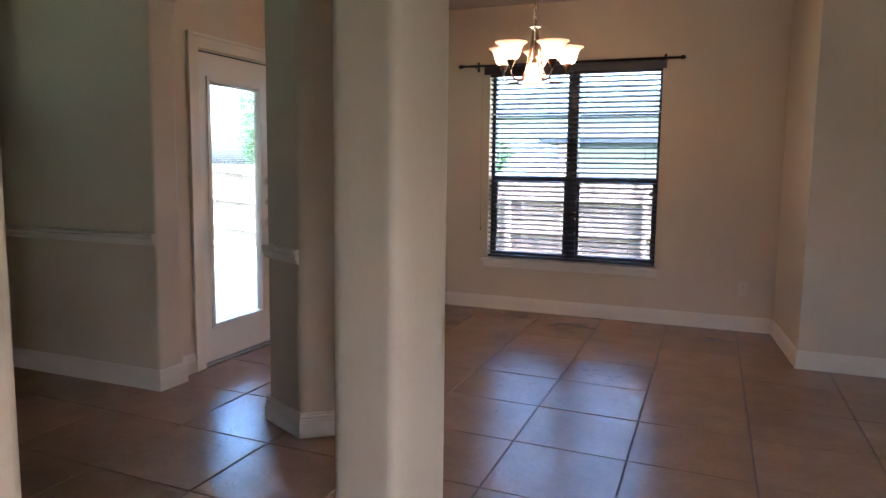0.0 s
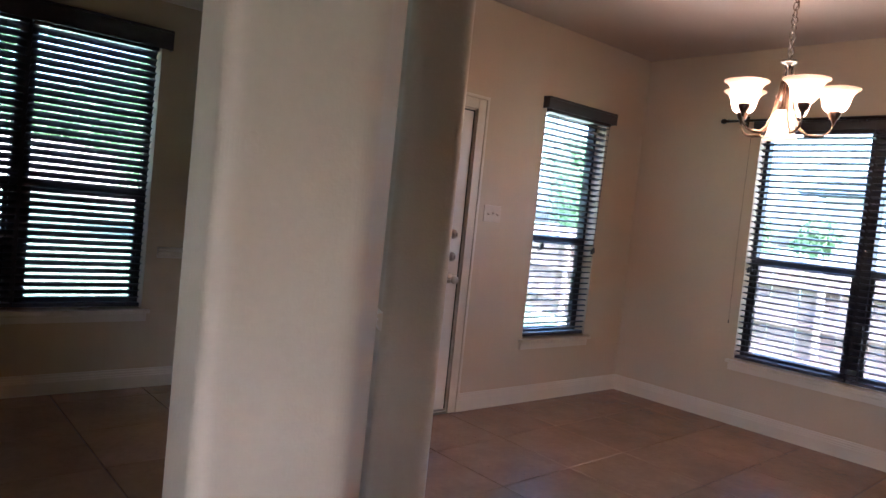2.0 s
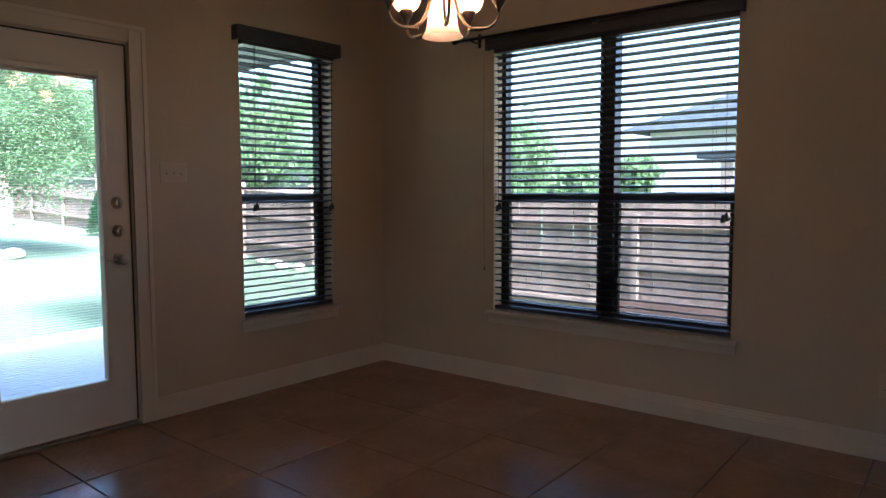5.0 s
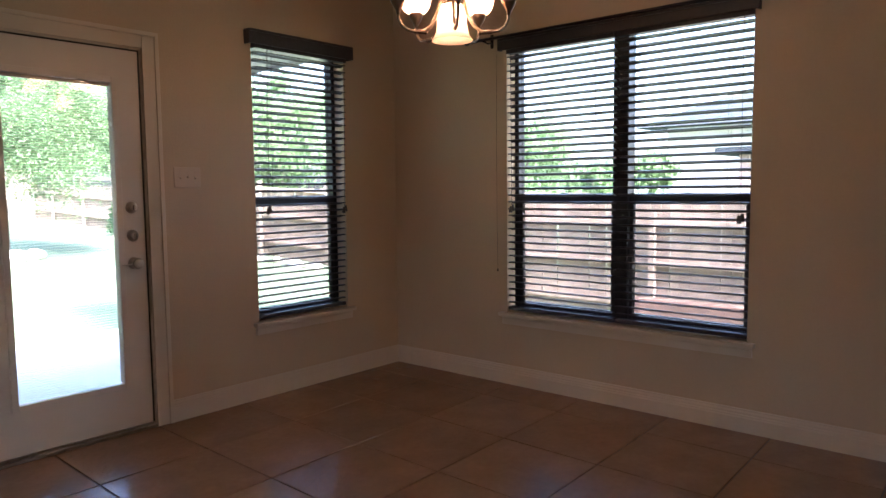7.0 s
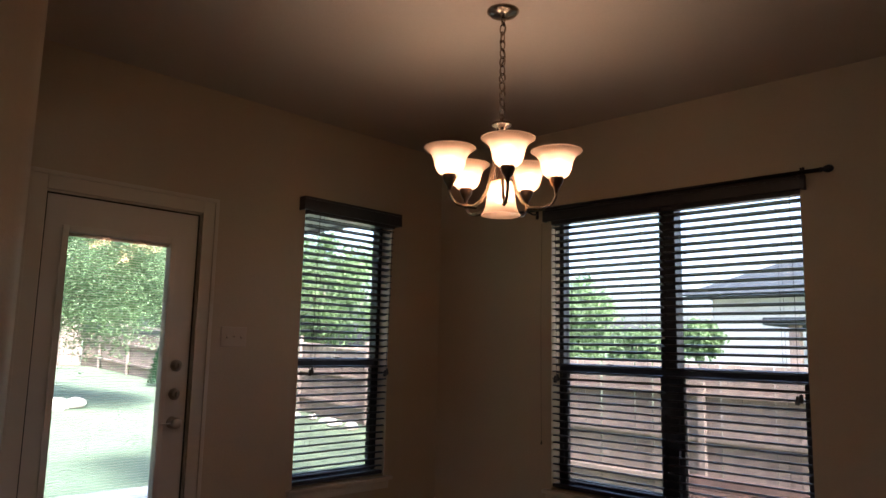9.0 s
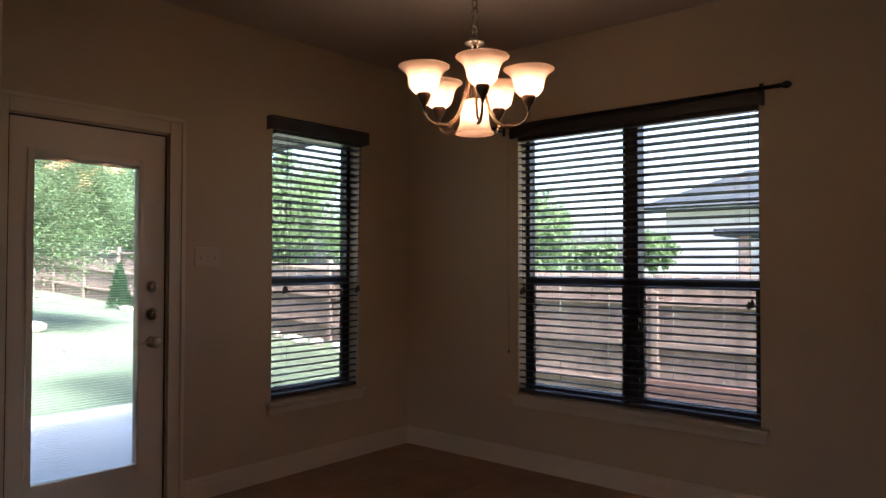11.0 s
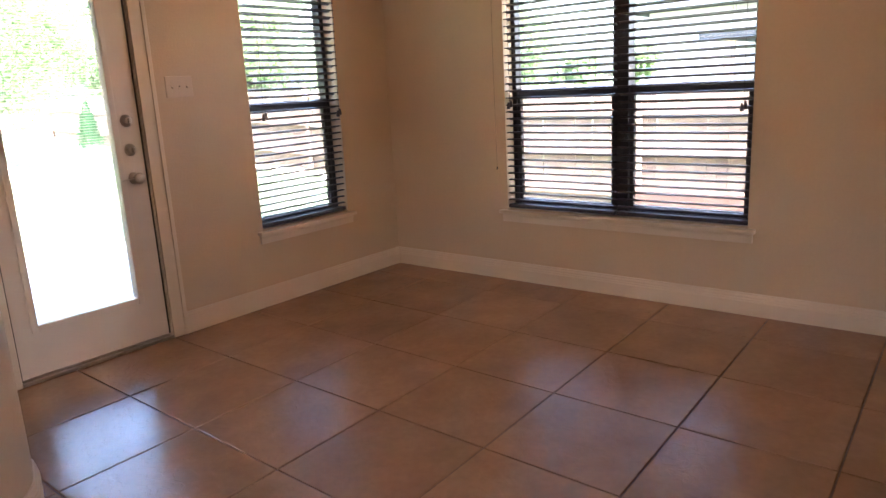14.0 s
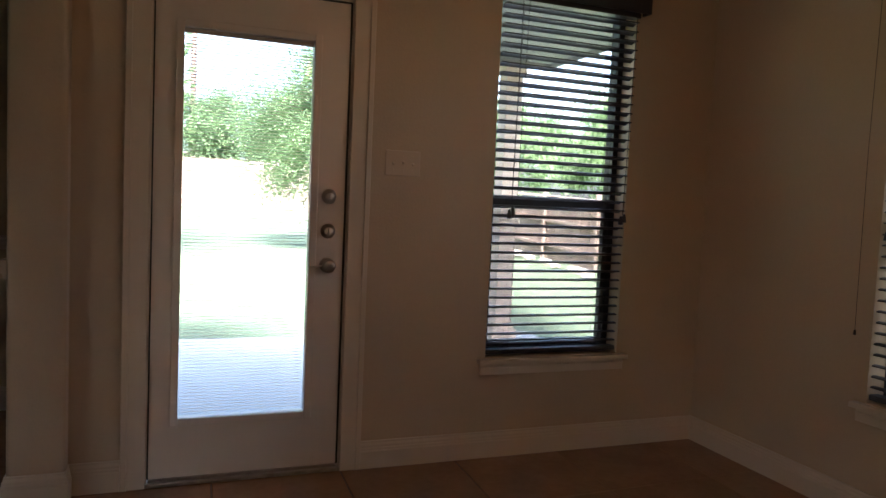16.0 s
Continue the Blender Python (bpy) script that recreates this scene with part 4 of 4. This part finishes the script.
def stone(at, size, seed):
    bm = bmesh.new()
    bmesh.ops.create_icosphere(bm, subdivisions=2, radius=1.0)
    for v in bm.verts:
        n = noise.noise(v.co * 1.3 + Vector((seed * 3.1, seed * 1.7, 0)))
        v.co = Vector((v.co.x * size[0], v.co.y * size[1], max(-0.4, v.co.z) * size[2])) * (1 + 0.3 * n)
    ob = linked("stone", bm, ROCK)
    ob.matrix_world = Matrix.Translation(at) @ pose(0, 0, 0, 0, 0, seed * 47)
    return tagged(ob, "pale limestone edging stone on the lawn", "stone", group="edging stones")


for k in range(34):
    y = 0.6 + 0.46 * k
    x = 5.35 + 0.12 * math.sin(k * 1.9)
    stone((x, y, ground_height(x, y) + 0.05), (random.uniform(0.09, 0.17), random.uniform(0.12, 0.20), random.uniform(0.06, 0.11)), k)
for k, (x, y, w) in enumerate(((0.78, 10.3, 0.26), (1.14, 10.45, 0.2), (0.42, 10.3, 0.2))):
    stone((x, y, ground_height(x, y) + 0.06), (w, 0.17, 0.14), 60 + k)


timber = thing("retaining_timbers", "low stack of reddish brown landscape timbers by the fence", "retaining wall", (5.75, -2.0, -0.76))
for k in range(3):
    for y0, y1 in ((-4.6, -2.25), (-2.2, 0.1), (0.15, 2.75)):
        part("timber", boxed((-0.07, y0 + 0.1 * (k % 2), 0.16 * k), (0.07, y1 + 0.1 * (k % 2), 0.155 + 0.16 * k), 0.012), TIMBER, timber)


def leaf_cloud(centre, radius, count, seed, size, squash=0.8, droop=0.0):
    """Many small leaf blades in uneven clumps inside a rough ball."""
    rng = np.random.RandomState(seed)
    clumps = []
    for k in range(46):
        v = rng.normal(size=3)
        v /= np.linalg.norm(v)
        r = rng.uniform(0.35, 1.0) ** 0.6
        clumps.append((v * r * np.array([radius, radius, radius * squash]), rng.uniform(0.16, 0.34) * radius))
    pick = rng.randint(len(clumps), size=count)
    p = np.array([c for c, w in clumps])[pick] + rng.normal(size=(count, 3)) * np.array([w for c, w in clumps])[pick][:, None] * 0.5
    p[:, 2] -= droop * np.hypot(p[:, 0], p[:, 1])
    p += np.array(centre)
    a, b = rng.normal(size=(count, 3)), rng.normal(size=(count, 3))
    a /= np.linalg.norm(a, axis=1)[:, None]
    b -= a * (a * b).sum(axis=1)[:, None]
    b /= np.linalg.norm(b, axis=1)[:, None]
    h = size * rng.uniform(0.6, 1.4, size=(count, 1))
    verts = np.stack([p - a * h, p + b * h * 0.45, p + a * h, p - b * h * 0.45], axis=1).reshape(-1, 3).tolist()
    faces = np.arange(4 * count).reshape(-1, 4).tolist()
    me = bpy.data.meshes.new("crown")
    me.from_pydata(verts, [], faces)
    me.materials.append(LEAF)
    return me


def tree(x, y, height, crown, count, seed, label, size=0.09, droop=0.0):
    z = ground_height(x, y)
    ob = thing("tree", label, "tree", (x, y, z), "yard trees")
    base = height - crown * 1.5
    trunk = tube([(0, 0, -0.1), (0.03, 0.02, base * 0.5), (-0.04, 0.05, base), (0.02, 0, base + crown * 0.8)], [0.05 * crown, 0.042 * crown, 0.035 * crown, 0.014 * crown], 10)
    rng = random.Random(seed)
    for k in range(7):
        a = 0.9 * k + rng.uniform(-0.3, 0.3)
        s = base * rng.uniform(0.8, 1.05)
        e = crown * rng.uniform(0.5, 0.85)
        tube([(0, 0, s), (math.cos(a) * e * 0.5, math.sin(a) * e * 0.5, s + crown * 0.35), (math.cos(a) * e, math.sin(a) * e, s + crown * rng.uniform(0.5, 0.9))], [0.022 * crown, 0.015 * crown, 0.006 * crown], 7, trunk)
    part("trunk", trunk, BARK, ob, smooth=True)
    c = new("crown", leaf_cloud((0, 0, base + crown * 0.65), crown, count, seed, size, 0.8, droop))
    c.parent = ob
    return ob


L_TREE = "leafy green shade tree behind the board fence"
tree(0.85, 11.1, 5.0, 2.15, 72000, 11, "young leafy green tree with a thin trunk on the lawn", 0.036, 0.34)
tree(-2.6, 27.5, 4.3, 2.1, 8000, 12, L_TREE, 0.10, 0.2)
pole = thing("utility_pole", "tall brown wooden utility pole behind the trees", "utility pole", (-1.95, 40.0, 1.2))
part("pole", tube([(0, 0, -0.3), (0.03, 0, 12.0)], [0.2, 0.13], 12), TIMBER, pole, smooth=True)
part("crossarm", boxed((-1.2, -0.06, 10.9), (1.2, 0.06, 11.05), 0.01), TIMBER, pole)
far = "broad green tree behind the board fence"
for k, (x, y, h, c) in enumerate(((-16, 28, 7.0, 4.0), (-10.5, 29, 6.4, 3.6), (-5.5, 28.5, 5.0, 2.8), (-0.3, 29.5, 4.6, 2.4), (2.4, 28.0, 4.2, 2.0), (5.6, 28.5, 6.4, 3.0), (9.5, 23, 5.2, 2.6), (10.5, 15.5, 5.0, 2.3), (14.5, 11.0, 4.4, 2.0), (-21, 20, 7, 3.8), (-18, 11, 8, 3.6))):
    tree(x, y, h, c, 26000, 30 + k, far, 0.07)
tree(-8.5, 12.0, 7.5, 3.4, 8000, 71, "dark leafy tree on the lawn behind the dining room", 0.11, 0.1)
tree(-4.9, 9.5, 6.2, 2.4, 6000, 72, "dark leafy tree on the lawn behind the dining room", 0.09, 0.1)


def cypress(x, y, height, radius):
    z = ground_height(x, y)
    ob = thing("cypress", "small green cypress shrub by the fence", "shrub", (x, y, z))
    rng = np.random.RandomState(5)
    verts, faces = [], []
    for k in range(2600):
        f = rng.uniform() ** 0.8
        r = radius * (1 - f) ** 0.8 * rng.uniform(0.6, 1.05) * (0.85 + 0.3 * math.sin(f * 25) ** 2)
        a = rng.uniform(0, 6.283)
        p = np.array([r * math.cos(a), r * math.sin(a), 0.06 + f * height])
        u = np.array([math.cos(a) * 0.4, math.sin(a) * 0.4, 0.9])
        s = np.array([-math.sin(a), math.cos(a), 0]) * rng.uniform(0.012, 0.03)
        h = rng.uniform(0.05, 0.11)
        i = len(verts)
        verts += [tuple(p - s), tuple(p + s), tuple(p + u * h)]
        faces.append((i, i + 1, i + 2))
    me = bpy.data.meshes.new("foliage")
    me.from_pydata(verts, [], faces)
    me.materials.append(CONIFER)
    o = new("foliage", me)
    o.parent = ob
    part("trunk", tube([(0, 0, -0.05), (0, 0, height * 0.6)], [0.03, 0.01], 7), BARK, ob)
    return ob


tree(9.3, 5.25, 3.7, 1.2, 8000, 83, "small leafy green tree behind the board fence", 0.06, 0.35)
tree(9.0, 1.95, 2.7, 0.42, 4000, 84, "small dark green shrub behind the board fence", 0.05, 0.1)
tree(9.2, 3.35, 2.6, 0.6, 5000, 85, "small dark green shrub behind the board fence", 0.05, 0.1)
cypress(5.3, 16.0, 1.2, 0.38)


def neighbour():
    """The house next door behind the east fence: walls, hipped roof and a porch cover on posts."""
    zb = -1.0
    ob = thing("neighbour_house", "neighbouring house with a dark hipped shingle roof behind the fence", "house", (15.0, 0.6, zb))
    part("wall", boxed((-2.0, -3.4, 0), (5.0, 2.8, 3.75)), SIDING, ob)
    bm = bmesh.new()
    lo = [bm.verts.new(p) for p in ((-2.6, -4.0, 3.74), (5.6, -4.0, 3.74), (5.6, 3.4, 3.74), (-2.6, 3.4, 3.74))]
    hi = [bm.verts.new(p) for p in ((0.4, -0.9, 4.85), (2.4, -0.9, 4.85), (2.4, 1.6, 4.85), (0.4, 1.6, 4.85))]
    bm.faces.new(lo[::-1])
    bm.faces.new(hi)
    for k in range(4):
        bm.faces.new((lo[k], lo[(k + 1) % 4], hi[(k + 1) % 4], hi[k]))
    part("roof", bm, SHINGLE, ob)
    part("porch_roof", boxed((-5.4, -3.2, 2.90), (-2.05, 0.45, 3.04), 0.02), SHINGLE, ob)
    for y in (-2.9, -0.05):
        part("porch_post", boxed((-5.25, y - 0.09, 0), (-5.07, y + 0.09, 2.90)), FENCE, ob)
    for y in (-2.0, 0.2):
        w = part("window", boxed((-2.06, y - 0.5, 0.9), (-2.0, y + 0.5, 2.1)), BRONZE, ob)
        part("pane", boxed((-2.07, y - 0.44, 0.96), (-2.055, y + 0.44, 2.04)), GLASS, w)
    return ob


neighbour()


# ---- floor tiles ----
def clipped(points, axis, limit, keep):
    """A plan polygon cut off at a limit along one axis; keep is +1 for the larger side, -1 for the smaller."""
    out = []
    for k in range(len(points)):
        p, q = points[k - 1], points[k]
        a, b = (p[axis] - limit) * keep, (q[axis] - limit) * keep
        if (a < 0) != (b < 0):
            f = a / (a - b)
            out.append((p[0] + (q[0] - p[0]) * f, p[1] + (q[1] - p[1]) * f))
        if b >= 0:
            out.append(q)
    return out


def tile_mesh(points):
    """One tile over a plan polygon, with a worn, rounded upper edge."""
    bm = bmesh.new()
    mid = sum((Vector(p) for p in points), Vector((0, 0))) / len(points)
    rings = []
    for inset, z in ((0.0, -0.012), (0.0, -0.003), (0.0012, -0.0009), (0.0032, 0.0)):
        ring = []
        for p in points:
            d = Vector(p) - mid
            q = mid + d * max(0.2, 1 - inset * 1.41 / max(d.length, 0.01))
            ring.append(bm.verts.new((q.x, q.y, z)))
        rings.append(ring)
    n = len(points)
    for lo, hi in zip(rings, rings[1:]):
        for k in range(n):
            bm.faces.new((lo[k], lo[(k + 1) % n], hi[(k + 1) % n], hi[k]))
    bm.faces.new(rings[-1])
    bmesh.ops.recalc_face_normals(bm, faces=bm.faces)
    me = bpy.data.meshes.new("tile")
    bm.to_mesh(me)
    bm.free()
    me.materials.append(TILE)
    return me


def tiles():
    side, joint, skew = 0.556, 0.0034, 0.03
    u, w = Vector((side, side * skew)), Vector((side * skew, side))
    half_u, half_w = u * (0.5 - joint / side), w * (0.5 - joint / side)
    whole = [tuple(p) for p in (-half_u - half_w, half_u - half_w, half_u + half_w, half_w - half_u)]
    shared = tile_mesh(whole)
    for k in range(-11, 7):
        for m in range(-11, 7):
            c = Vector((-2.530, -1.118)) + u * (k + 0.5) + w * (m + 0.5)
            shape = [(c.x + x, c.y + y) for x, y in whole]
            for axis, limit, keep in ((0, -7.49, 1), (0, 0.015, -1), (1, -5.89, 1), (1, 1.285 if c.x < -3.1 else 0.015, -1)):
                shape = clipped(shape, axis, limit, keep) if shape else shape
            if len(shape) < 3 or min(max(p[i] for p in shape) - min(p[i] for p in shape) for i in (0, 1)) < 0.03:
                continue
            cut = any(abs(p[0] - c.x - q[0]) + abs(p[1] - c.y - q[1]) > 1e-4 for p, q in zip(shape, whole)) or len(shape) != 4
            local = [(x - c.x, y - c.y) for x, y in shape]
            o = new("tile", tile_mesh(local) if cut else shared)
            o.parent = floor
            o.matrix_local = pose(c.x, c.y, random.uniform(-0.0006, 0.0006), random.uniform(-0.06, 0.06), random.uniform(-0.06, 0.06), 0)


tiles()
